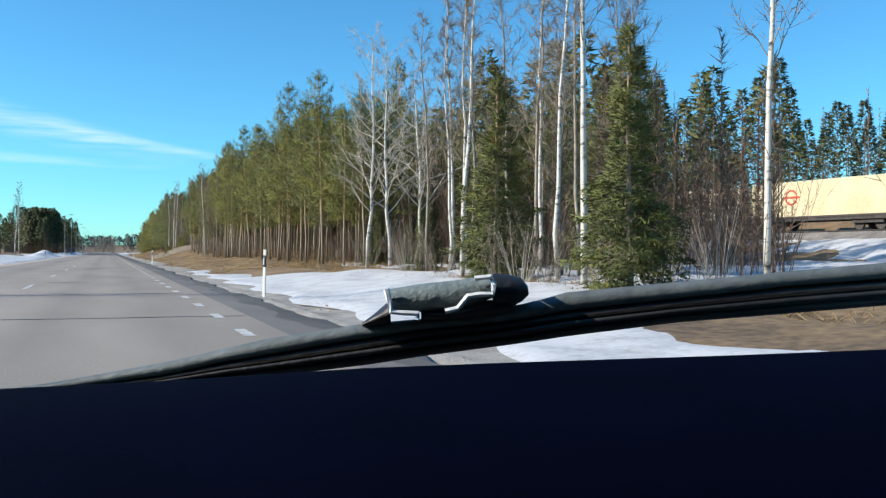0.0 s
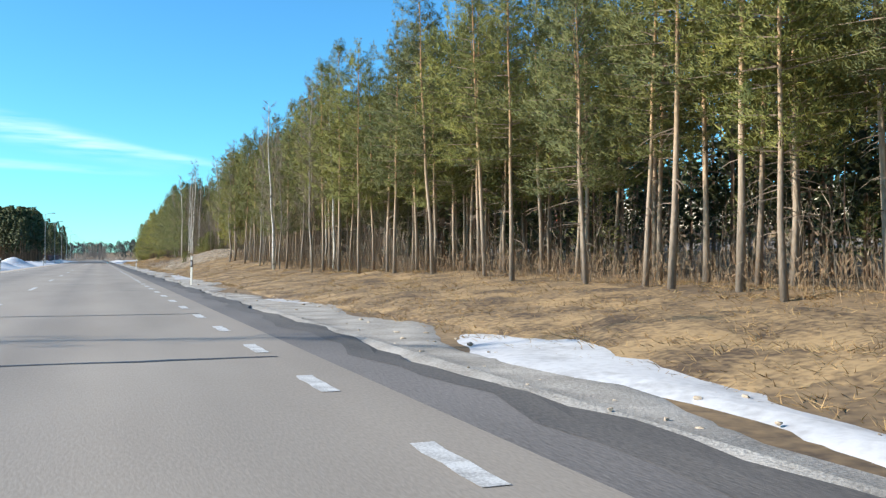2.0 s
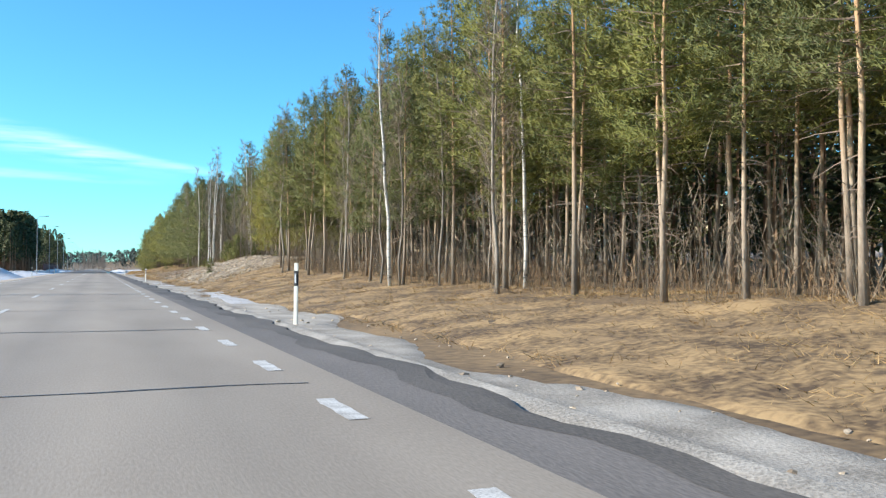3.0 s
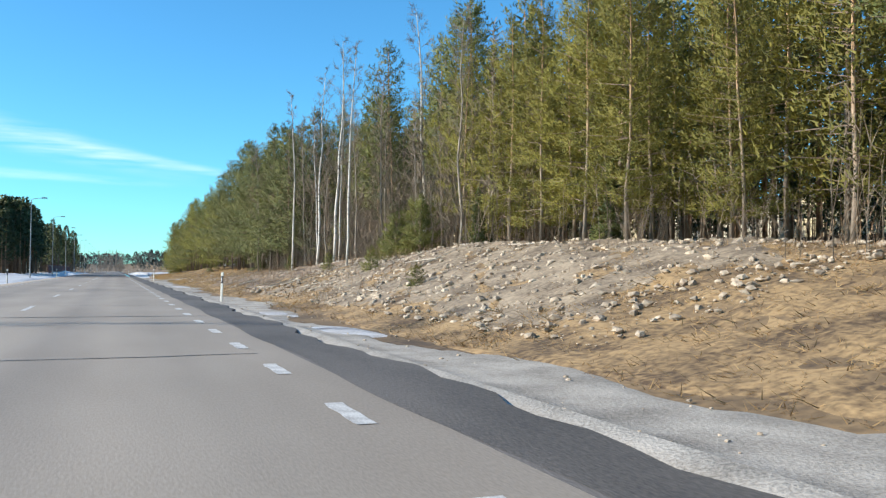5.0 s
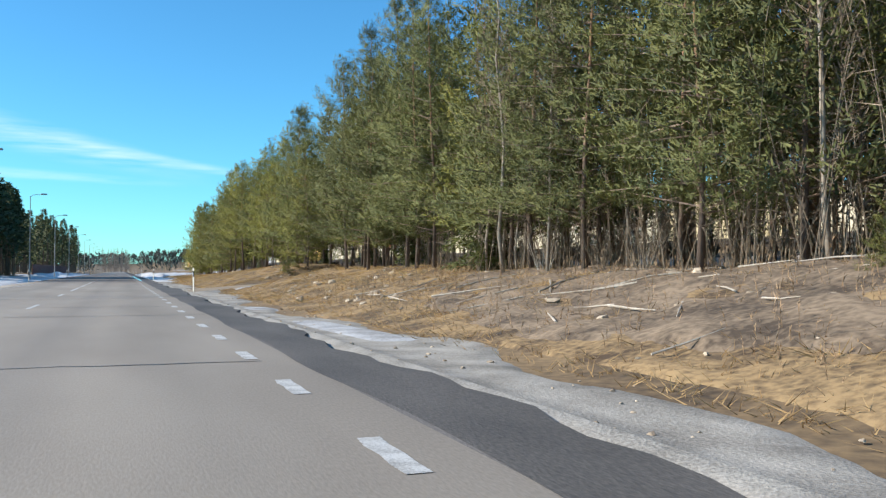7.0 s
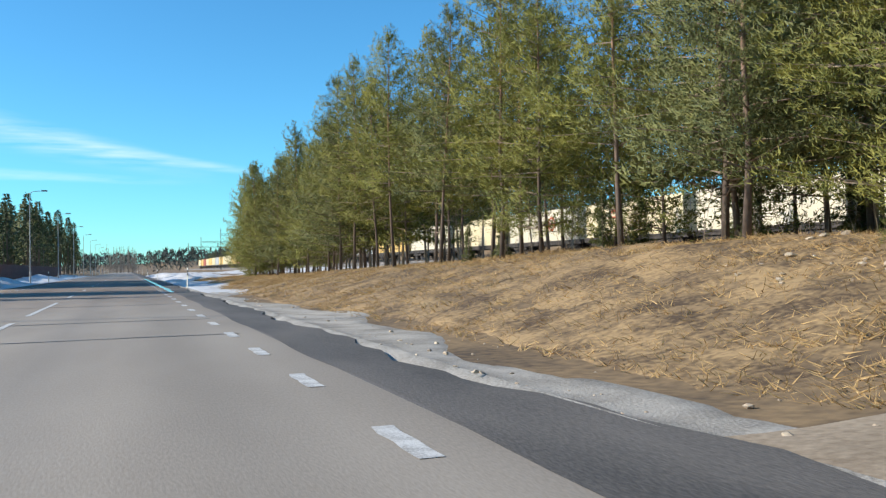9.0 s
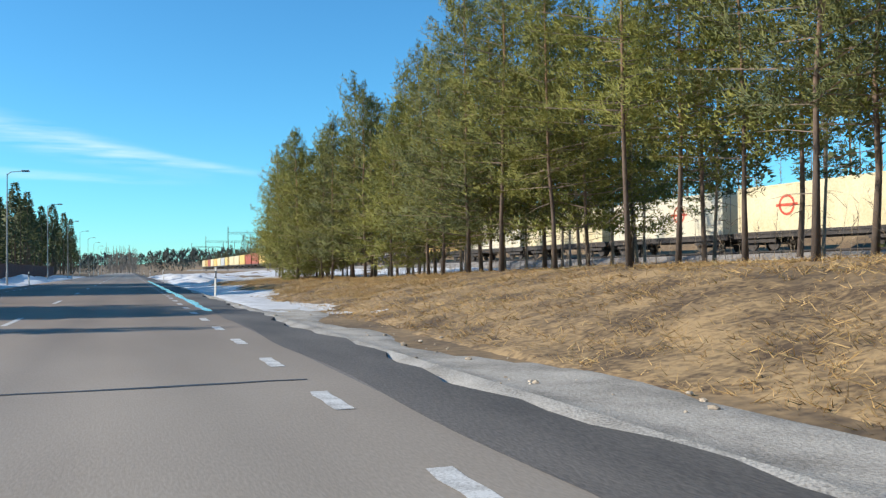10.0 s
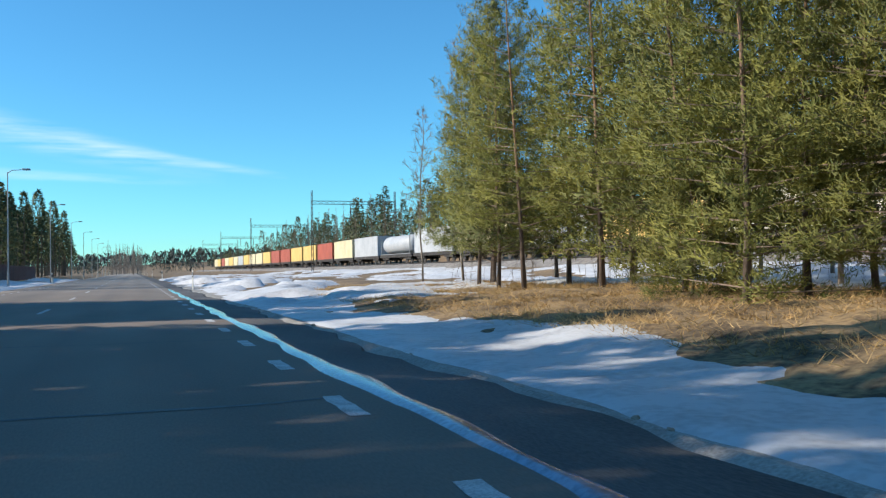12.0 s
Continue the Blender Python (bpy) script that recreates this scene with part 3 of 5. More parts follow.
def trunk_line(height, r, sway=0.05, n=7):
    k = np.linspace(0, 1, n)
    w = np.cumsum(r.normal(0, sway, (n, 2)), 0)
    w -= w[0]
    return np.column_stack([w[:, 0], w[:, 1], k * height])


def on_line(line, z):
    return np.array([np.interp(z, line[:, 2], line[:, 0]), np.interp(z, line[:, 2], line[:, 1]), z])


def pine_meshes(seed, height, start, reach, dense=1.0, snags=10, skirt=0.6, needle=None, bark=None):
    """Scots pine: trunk that turns orange, whorls of branches with side shoots, each a brush of needles turned upwards.
    Gives a coarse and a fine crown on the same branches."""
    r = np.random.default_rng(seed)
    line = trunk_line(height, r)
    rad = 0.006 * height * (1 - np.linspace(0, 1, 7)) + 0.012
    rad[0] *= 1.25
    wood, limbs = Shape().tube(line, rad, 7), Shape()
    for k in range(snags):
        z = r.uniform(0.1, max(start + 0.08, 0.2)) * height
        w, long = r.uniform(0, 6.28), r.uniform(0.3, 1.3)
        p = on_line(line, z)
        d = np.array([math.cos(w), math.sin(w), r.uniform(-0.3, 0.25)])
        limbs.tube([p, p + d * long * 0.5, p + d * long + (0, 0, -0.1)], [0.013, 0.009, 0.003], 3, False)
    cs, aims = [], []

    def brush(a, way, long):
        """A side shoot: needle tufts along it, the last one turned up."""
        way = unit(way)
        n = max(2, int(dense * (1.5 + 4.4 * long) + r.random()))
        for q in range(n):
            t = (q + 0.6) / n
            cs.append(a + way * long * t + r.normal(0, 0.065, 3) + (0, 0, 0.35 * long * t * t))
            aims.append(way + np.array([0, 0, 0.25 + 0.5 * t]))

    z, turn = start * height, r.uniform(0, 6.28)
    while z < height - 0.25:
        u = max(0.0, (z / height - start) / (1 - start))
        span = reach * min(1.0, skirt + 1.7 * u) * (1 - u ** 1.6) + 0.2
        count = int(r.integers(5, 8)) if u < 0.85 else 4
        turn += 0.7
        for k in range(count):
            if r.random() < 0.1:
                continue
            w = turn + 6.283 * k / count + r.normal(0, 0.22)
            long = span * r.uniform(0.55, 1.2)
            d = unit(np.array([math.cos(w), math.sin(w), 1.05 * u * u - 0.1 + r.normal(0, 0.1)]))
            side = np.array([-math.sin(w), math.cos(w), 0.0])
            p = on_line(line, z + r.uniform(-0.12, 0.12))
            mid = p + d * long * 0.55
            tip = p + d * long + (0, 0, 0.16 * long)
            limbs.tube([p, tip], [0.007 + 0.006 * long, 0.003], 3, False)
            brush(mid, tip - mid, 0.5 * long)
            if u > 0.35:
                brush(tip, 0.35 * d + (0, 0, 1), 0.26)
            shoots = int(2.2 + 2.5 * long)
            for q in range(shoots):
                t = 0.12 + 0.83 * (q + r.random()) / shoots
                a = p + (mid - p) * t / 0.55 if t < 0.55 else mid + (tip - mid) * (t - 0.55) / 0.45
                sign = 1 if (q + k) % 2 else -1
                brush(a, 0.6 * d + sign * side * r.uniform(0.5, 1.0) + (0, 0, r.normal(0.12, 0.15)), (0.16 + 0.36 * long * (1.15 - t)) * r.uniform(0.8, 1.2))
        z += r.uniform(0.44, 0.66) * (0.7 + 0.03 * height)
    for q in range(5):
        brush(on_line(line, height - 0.3), r.normal(0, 0.22, 3) + (0, 0, 1), 0.55)
    trunk, boughs = wood.mesh("trunk", bark or PINE_BARK, True), limbs.mesh("branchwork", BROWN_BARK)
    cs, aims = np.array(cs), np.array(aims)
    coarse = tufts(cs, aims, 3, 0.2, 0.052, r, 0.5)
    fine = tufts(cs, aims, 10, 0.155, 0.022, r, 0.55)
    return [(trunk, boughs, triangles("crown", c, needle or NEEDLE, 3, w)) for c, w in (coarse, fine)]


def spruce_meshes(seed, height, reach):
    """Spruce: a cone of drooping boughs from the ground to a thin top."""
    r = np.random.default_rng(seed)
    line = trunk_line(height, r, 0.02)
    wood = Shape().tube(line, 0.013 * height * (1 - np.linspace(0, 1, 7)) + 0.012, 6)
    cs, aims = [], []
    z = 0.05 * height
    while z < height - 0.1:
        u = z / height
        span = reach * (1 - u) ** 0.85 * (0.75 + 0.25 * math.sin(9 * u + seed)) + 0.06
        for k in range(r.integers(5, 8)):
            w = r.uniform(0, 6.28)
            long = span * r.uniform(0.65, 1.2)
            d = np.array([math.cos(w), math.sin(w), 0.0])
            p = on_line(line, z)
            for q in range(max(2, int(13 * long))):
                t = r.uniform(0.12, 1.0)
                sag = -0.42 * long * t + 0.22 * long * t * t + 0.25 * u * long * t
                side = np.cross(d, (0, 0, 1)) * r.normal(0, 0.17) * long * (1.1 - 0.7 * t)
                cs.append(p + d * long * t + side + (0, 0, sag + r.normal(0, 0.03)))
                aims.append(unit(d + side * 1.5 + np.array([0, 0, -0.45 + u])))
            wood.tube([p, p + d * long * 0.6 + (0, 0, -0.18 * long)], [0.014, 0.005], 3, False)
        z += r.uniform(0.13, 0.2)
    cs.append(line[-1] - (0, 0, 0.1))
    aims.append((0, 0, 1))
    needles, swell = tufts(np.array(cs), np.array(aims), 7, 0.17, 0.034, r, 0.42)
    return wood.mesh("trunk", PINE_BARK), triangles("crown", needles, NEAR_SPRUCE, 3, swell)


def bare_meshes(seed, height, radius, start, reach, limbs, lift=0.9, bark=None, twig=None, lean=0.0, twigs=6, stout=0.2):
    """A leafless tree: trunk with limbs that rise, fork and end in fine twigs."""
    r = np.random.default_rng(seed)
    line = trunk_line(height, r, 0.075, 9)
    line[:, 0] += lean * line[:, 2] * 0.06
    k = np.linspace(0, 1, 9)
    wood = Shape().tube(line, radius * (1 - k) ** 0.8 + 0.01, 7)
    fine = Shape()
    tris = []
    for i in range(limbs):
        u = start + (1 - start) * (i + r.random()) / limbs
        p = on_line(line, u * height)
        w = i * 2.4 + r.uniform(-0.5, 0.5)
        long = reach * (1 - 0.75 * (u - start) / (1 - start)) * r.uniform(0.6, 1.2)
        d = unit(np.array([math.cos(w), math.sin(w), lift + r.uniform(-0.3, 0.4)]))
        pts = [p]
        for s in range(4):
            d = unit(d + r.normal(0, 0.13, 3) + np.array([0, 0, 0.06]))
            pts.append(pts[-1] + d * long / 4)
        thick = stout * radius * (1 - u) + 0.007
        fine.tube(pts, [thick, thick * 0.75, thick * 0.5, thick * 0.3, 0.003], 4, False)
        for s in range(twigs):
            t = r.uniform(0.25, 1.0)
            q = min(3, int(t * 4))
            a = pts[q] + (pts[q + 1] - pts[q]) * (t * 4 - q)
            e = unit(d + r.normal(0, 0.55, 3) + np.array([0, 0, 0.1]))
            reach2 = long * r.uniform(0.2, 0.45)
            b = a + e * reach2
            fine.tube([a, b], [0.007, 0.002], 3, False)
            for g in range(5):
                c = a + (b - a) * r.uniform(0.3, 1.0)
                h = c + unit(e + r.normal(0, 0.6, 3)) * r.uniform(0.12, 0.4)
                side = unit(np.cross(h - c, r.normal(0, 1, 3))) * 0.006
                tris += [c - side, c + side, h]
    spray = triangles("twig_spray", np.array(tris), twig or TWIG)
    return wood.mesh("trunk", bark or BIRCH_BARK, True), fine.mesh("branchwork", twig or TWIG), spray


def tree(name, label, category, group, meshes, names=None):
    ob = thing(name, label, category, group)
    names = names or (("trunk", "branchwork", "crown") if len(meshes) == 3 else ("trunk", "crown"))
    for n, m in zip(names, meshes):
        tagged(part(n, m, ob), kind="" if n == "trunk" else "stuff")
    return ob


def plant(ob, x, y, size=1.0, turn=0.0, lean=(0.0, 0.0), first=False):
    m = pose(x, y, float(land(x, y)) - 0.05, lean[0], lean[1], turn) @ Matrix.Diagonal((size, size, size, 1))
    if first:
        ob.matrix_basis = m
        return ob
    c = copy_thing(ob, m)
    c.matrix_basis = m
    return c


PINE_LABEL = "Scots pine with a bare orange-brown trunk and olive-green crown"
LOW_LABEL = "bushy young pine with green boughs low over dry grass"
tall = [[tree("pine_tree", PINE_LABEL, "pine tree", "pines of the roadside stand", m) for m in pine_meshes(40 + k, h, s, w, 1.0, 14, 0.6, DARK_NEEDLE if k in (1, 3, 4) else None)]
        for k, (h, s, w) in enumerate([(11.5, 0.34, 2.4), (12.2, 0.38, 2.3), (10.8, 0.3, 2.4), (11.8, 0.4, 2.2), (10.2, 0.3, 2.2), (12.6, 0.36, 2.5)])]
low = [[tree("pine_tree", LOW_LABEL, "pine tree", "pines by the grass bank", m) for m in pine_meshes(60 + k, h, s, w, 1.05, 8, 0.95, DARK_NEEDLE if k in (0, 6) else LOW_NEEDLE, DULL_BARK)]
       for k, (h, s, w) in enumerate([(10.4, 0.14, 2.7), (9.6, 0.16, 2.5), (11.2, 0.2, 2.8), (8.6, 0.09, 2.4), (10.8, 0.26, 2.7), (11.2, 0.33, 2.8), (10.2, 0.3, 2.6)])]
golden = [[tree("pine_tree", "yellow-green pine with loose boughs above the stony bank", "pine tree", "pines above the stony bank", m) for m in pine_meshes(80 + k, h, s, w, 1.0, 6, 0.8, GOLD_NEEDLE)]
          for k, (h, s, w) in enumerate([(9.8, 0.15, 1.9), (9.0, 0.1, 1.7), (10.6, 0.2, 2.0)])]
shrub_pine = tree("pine_bush", "low dense young pine bush standing in dry grass", "pine bush", "", pine_meshes(77, 4.2, 0.03, 2.0, 1.5, 0, 0.9)[1])
plant(shrub_pine, 10.6, 280.6, 0.7, 30, first=True)
skirted = tree("pine_tree", "full young pine with green boughs down to the grass", "pine tree", "pines by the grass bank", pine_meshes(78, 9.4, 0.04, 2.5, 1.1, 0, 0.95, LOW_NEEDLE, DULL_BARK)[1])
plant(skirted, 10.1, 278.3, 1.0, 100, first=True)
for x, y, s in ((10.2, 212.8, 0.24), (11.0, 214.2, 0.2), (9.4, 150.5, 0.2), (8.8, 141.0, 0.22), (10.6, 166.0, 0.26), (7.8, 133.0, 0.16), (10.6, 143.6, 0.42), (11.3, 142.6, 0.5), (11.0, 145.4, 0.38), (11.8, 144.2, 0.55)):
    plant(shrub_pine, x, y, s, 50 * x)

spots, used = [], set()


def free(x, y, gap):
    return all((x - a) ** 2 + (y - b) ** 2 > gap * gap for a, b in spots)


def set_out(kinds, x0, x1, y0, y1, gap, tries, lo=0.85, hi=1.12, limit=150, near=12.0):
    done = 0
    for k in range(tries):
        x, y = rng.uniform(x0, x1), rng.uniform(y0, y1)
        if not free(x, y, gap) or abs(y - float(lane_mid(x))) < 3.6:
            continue
        spots.append((x, y))
        n = int(rng.integers(len(kinds)))
        ob = kinds[n][1 if x < near else 0]
        first = ob.name not in used
        used.add(ob.name)
        plant(ob, x, y, rng.uniform(lo, hi), rng.uniform(0, 360), rng.normal(0, 1.2, 2), first)
        done += 1
        if done >= limit:
            break
    return done


# the dense stand, its front row first, then the open row of low-branched pines
set_out(tall, 10.2, 13.5, 39, 52, 1.5, 300, 0.62, 0.78, limit=14)
set_out(tall, 10.2, 13.5, 52, 118, 1.5, 1200, 0.72, 0.92, limit=70)
set_out(tall, 13.5, 18, 46, 122, 1.8, 1200, 0.8, 1.02, limit=40)
set_out(tall, 14.5, 24, 33, 46, 2.2, 500, 0.55, 0.68, limit=20)
set_out([tall[0], tall[2], low[4]], 17.5, 27, 203, 232, 2.6, 700, 1.0, 1.15, limit=13, near=0)
set_out([tall[0], tall[2], tall[4]], 17.5, 27, 240, 297, 2.5, 500, 0.85, 1.0, limit=20, near=0)
set_out(golden, 12.4, 16.5, 119, 143, 1.8, 600, 0.75, 1.0, limit=30, near=13.4)
set_out(tall, 14.6, 20, 122, 186, 2.2, 700, 0.85, 1.08, limit=36)
set_out([low[0], low[6], low[0], low[1]], 11.2, 14.5, 170, 202, 2.0, 500, 0.95, 1.15, limit=26)
for x, y in ((17.2, 211.9), (21, 217.3), (16.2, 209), (18.3, 211.5), (20.5, 214.3), (15, 206), (22.5, 216.5), (14, 203.6), (17, 205.6), (19.4, 208), (21.8, 211), (24, 214), (16, 218.8), (18.2, 221.8), (20.4, 224.6), (23, 226), (25.5, 223), (27, 219)):
    ob = low[4 + int(7 * x) % 3][1 if x < 18.6 else 0]
    plant(ob, x, y, 1.05 + 0.02 * (x % 3), 47 * x, first=ob.name not in used)
    used.add(ob.name)
    spots.append((x, y))
for x, y, s in ((14, 217, 1.05), (13, 221, 1.1), (17, 222, 1.0), (14.2, 206.2, 1.1), (12.4, 224.5, 1.0), (16, 206, 1.15), (19, 208, 1.1), (12.6, 203.2, 0.9), (11.8, 228, 1.0), (21, 219.5, 1.0), (11.6, 294.4, 0.95), (12.5, 295.2, 1.05), (11.5, 292.4, 0.9), (13.6, 298, 1.0), (15.2, 294.5, 1.1), (14.2, 290.5, 1.0), (16.5, 298, 1.0)):
    ob = low[int(10 * x) % 5][1 if x < 13.7 else 0]
    plant(ob, x, y, s, 31 * x, first=ob.name not in used)
    used.add(ob.name)
    spots.append((x, y))
set_out([low[0], low[1], low[3]], 11.2, 18, 213, 230, 2.2, 500, 0.85, 1.1, limit=17, near=13)
set_out([low[1], low[5], low[4], low[6]], 11, 17.5, 230, 250, 2.5, 700, 0.85, 1.0, limit=16, near=13.0)
set_out([low[3], low[0], low[0], low[2], low[1]], 11, 14.6, 250, 296, 2.2, 900, 0.85, 1.08, limit=31, near=12.2)
set_out([tall[2], tall[4]], 14.8, 17.5, 250, 293, 2.2, 500, 0.85, 1.0, limit=14)

# kinds that no place took are not kept
for kinds in (tall, low, golden):
    for pair in kinds:
        for ob in pair:
            if ob.name not in used:
                for c in list(ob.children):
                    bpy.data.objects.remove(c)
                bpy.data.objects.remove(ob)

# single spruces
spruce = [tree("spruce_tree", "dark green spruce with boughs down to the ground", "spruce tree", "spruces", spruce_meshes(5 + k, h, w)) for k, (h, w) in enumerate([(6.6, 1.75), (6.0, 1.7), (4.4, 1.2)])]
for k, (n, x, y, s) in enumerate([(0, 9.6, 21.2, 0.88), (1, 9.4, 14.5, 0.88), (2, 11.6, 184.0, 1.25), (2, 11.2, 31.5, 0.55), (0, 12.6, 27, 0.8), (2, 12.3, 41, 0.6), (2, 11.2, 38.5, 0.4), (1, 13.2, 36, 0.55), (2, 12.6, 44.5, 0.5), (2, 13, 43, 0.65), (1, 12.1, 40, 0.4), (2, 14, 39.5, 0.65), (2, 12.9, 38.2, 0.5), (1, 15, 42, 0.6), (2, 13.5, 31, 0.7), (0, 14.5, 24, 0.9), (1, 13.0, 19.5, 0.8), (2, 12.2, 139, 0.5), (2, 12.0, 145, 0.45), (2, 12.8, 131, 0.55), (2, 17.5, 219.5, 0.75), (2, 15, 223, 0.5), (1, 19, 223, 0.6), (2, 13, 226.5, 0.4), (2, 12.2, 219, 0.3), (2, 16.5, 230, 0.6), (2, 20, 212, 0.7), (2, 14, 236, 0.45), (2, 11.4, 233, 0.3), (0, 13.5, 196, 1.0)]):
    plant(spruce[n], x, y, s, 70 * k, first=spruce[n].name not in used)
    used.add(spruce[n].name)
    spots.append((x, y))

# birches with white bark
birch = [tree("birch_tree", "leafless birch with white bark and fine brown twigs", "birch tree", "birches", bare_meshes(90 + k, h, rr, st, w, n + 8, 1.0, None, None, ln, 9), ("trunk", "branchwork", "twig_spray"))
         for k, (h, rr, st, w, n, ln) in enumerate([(11.0, 0.08, 0.3, 1.7, 22, 0.6), (12.0, 0.068, 0.42, 1.4, 20, -0.4), (9.5, 0.056, 0.4, 1.1, 18, 1.0), (11.5, 0.072, 0.3, 1.9, 24, 0.0)])]
wide = tree("birch_tree", "leafless birch with pale spreading branches", "birch tree", "birches", bare_meshes(99, 10.0, 0.078, 0.22, 3.3, 28, 0.75, None, PALE_TWIG, 0.3, 11, 0.5), ("trunk", "branchwork", "twig_spray"))
plant(wide, 10.4, 36.3, 1.0, 200, first=True)
plant(wide, 11.1, 35.3, 0.95, 20)
plant(wide, 11.2, 31.6, 0.8, 100)
for k, (n, x, y, s) in enumerate([(0, 10.1, 24.8, 0.95), (2, 10.3, 25.2, 1.0), (2, 11.0, 28.2, 0.95), (2, 11.3, 28.6, 1.05), (1, 9.2, 15.9, 1.0), (2, 10.5, 19.4, 1.0), (2, 11.3, 12.9, 1.05), (2, 11.8, 23, 1.0), (0, 9.4, 94, 0.9), (2, 11.2, 87.2, 1.0),
                                  (1, 9.9, 149.0, 0.85), (0, 10.66, 154.6, 1.05), (3, 10.5, 158.0, 0.95), (2, 11.8, 158.2, 1.0), (1, 10.1, 163.2, 0.9), (2, 11.0, 160.5, 0.95), (0, 13.0, 147.0, 1.0),
                                  (2, 13.4, 10, 0.9)]):
    plant(birch[n], x, y, s, 57 * k, first=birch[n].name not in used)
    used.add(birch[n].name)
    spots.append((x, y))

# grey-brown leafless trees among the pines
bare = [tree("bare_tree", "leafless grey-brown tree with slender rising branches", "bare tree", "leafless trees", bare_meshes(130 + k, h, rr, st, w, n, 1.2, GREY_BARK, TWIG, ln, 9), ("trunk", "branchwork", "twig_spray"))
        for k, (h, rr, st, w, n, ln) in enumerate([(9.0, 0.045, 0.25, 1.6, 34, 0.3), (8.0, 0.037, 0.2, 1.4, 32, -0.5), (9.8, 0.05, 0.3, 1.7, 36, 0.0)])]
for k in range(38):
    x, y = (rng.uniform(9.6, 12.5), rng.uniform(84, 120)) if k < 14 else (rng.uniform(10.6, 14), rng.uniform(140, 184)) if k < 28 else (rng.uniform(10.5, 14), rng.uniform(17, 34))
    plant(bare[k % 3], x, y, rng.uniform(0.75, 1.1), 71 * k, first=k < 3)
plant(bare[2], 14.5, 303.5, 1.1, 20)
plant(bare[0], 13.0, 305.0, 0.9, 120)

# thickets of bare shrubs and saplings between the trunks
shrub = [tree("bare_shrub", "leafless brown shrub with many thin upright stems", "shrub", "bare shrubs", ()) for k in range(3)]
for k, ob in enumerate(shrub):
    r = np.random.default_rng(200 + k)
    stems, tris = Shape(), []
    for s in range(16):
        w, long = r.uniform(0, 6.28), r.uniform(1.4, 3.2)
        p = np.array([0.25 * math.cos(w), 0.25 * math.sin(w), 0.0])
        d = unit(np.array([math.cos(w) * 0.35, math.sin(w) * 0.35, 1.0]) + r.normal(0, 0.1, 3))
        pts = [p, p + d * long * 0.5, p + d * long + r.normal(0, 0.1, 3)]
        stems.tube(pts, [0.011, 0.007, 0.002], 4, False)
        for q in range(16):
            t = r.uniform(0.3, 1)
            c = p + d * long * t
            h = c + unit(d + r.normal(0, 0.5, 3)) * r.uniform(0.2, 0.7)
            side = unit(np.cross(h - c, r.normal(0, 1, 3))) * 0.005
            tris += [c - side, c + side, h]
    tagged(part("stem_clump", stems.mesh("stem_clump", PALE_TWIG if k == 1 else TWIG), ob), kind="stuff")
    tagged(part("twig_spray", triangles("twig_spray", np.array(tris), TWIG), ob), kind="stuff")
for k in range(60):
    x, y = (rng.uniform(9.2, 12), rng.uniform(13.5, 34)) if k < 26 else (rng.uniform(11, 15), rng.uniform(40, 200))
    if abs(y - 206) > 5:
        plant(shrub[k % 3], x, y, rng.uniform(0.4, 0.72), rng.uniform(0, 360), first=k < 3)


def thicket(name, label, count, x0, x1, y0, y1, tall_lo, tall_hi, mat, clearing=False):
    """Many thin saplings in one mesh: each a slim stem with a few twigs."""
    r = np.random.default_rng(count)
    x, y = r.uniform(x0, x1, count), r.uniform(y0, y1, count)
    ok = (np.abs(y - lane_mid(x)) > 3.4) & ~(clearing & (x > 0.92 * y) & (x < 1.2 * y))
    x, y = x[ok], y[ok]
    n = len(x)
    base = np.column_stack([x, y, land(x, y) - 0.05])
    h = r.uniform(tall_lo, tall_hi, n)[:, None]
    top = base + np.column_stack([r.normal(0, 0.2, n), r.normal(0, 0.2, n), np.ones(n)]) * h
    w = r.uniform(0, 6.28, n)
    a = np.column_stack([np.cos(w), np.sin(w), 0 * w])
    b = np.column_stack([-np.sin(w), np.cos(w), 0 * w])
    out = []
    rad = 0.004 + 0.0026 * h
    for s in (a, b):
        out.append(np.stack([base - s * rad, base + s * rad, top], 1).reshape(-1, 3))
    for k in range(7):
        c = base + (top - base) * r.uniform(0.25, 0.95, (n, 1))
        d = unit(unit(top - base) + r.normal(0, 0.5, (n, 3)))
        e = c + d * h * r.uniform(0.1, 0.28, (n, 1))
        s = unit(np.cross(e - c, r.normal(0, 1, (n, 3)))) * 0.008
        out.append(np.stack([c - s, c + s, e], 1).reshape(-1, 3))
    tagged(new(name, triangles(name, np.concatenate(out), mat)), label, "thicket", kind="stuff")


thicket("sapling_thicket", "brown leafless saplings and brush under the pines", 4600, 10.8, 32, 34, 190, 0.5, 3.0, TWIG)
thicket("sapling_thicket", "fine brown brush and dead stalks at the foot of the pines", 3000, 10.4, 16, 48, 122, 0.25, 1.0, BRUSH)
thicket("sapling_thicket", "dense stand of slim bare saplings on the bank", 1100, 11.0, 18, 138, 190, 2.0, 5.8, TWIG)
thicket("sapling_thicket", "tangle of bare brush between birches", 3000, 10.5, 38, 4, 52, 0.8, 4.0, DARK_TWIG, True)
thicket("sapling_thicket", "tall brown brush at the edge of the stand", 450, 10.4, 13.5, 78, 122, 1.2, 3.6, TWIG)
thicket("sapling_thicket", "low dead stalks and slash on the bank", 1900, 5.8, 12.5, 136, 188, 0.12, 0.55, BRUSH)
thicket("sapling_thicket", "low bare brush below the bushy pines", 700, 11, 22, 190, 300, 0.5, 1.6, TWIG)


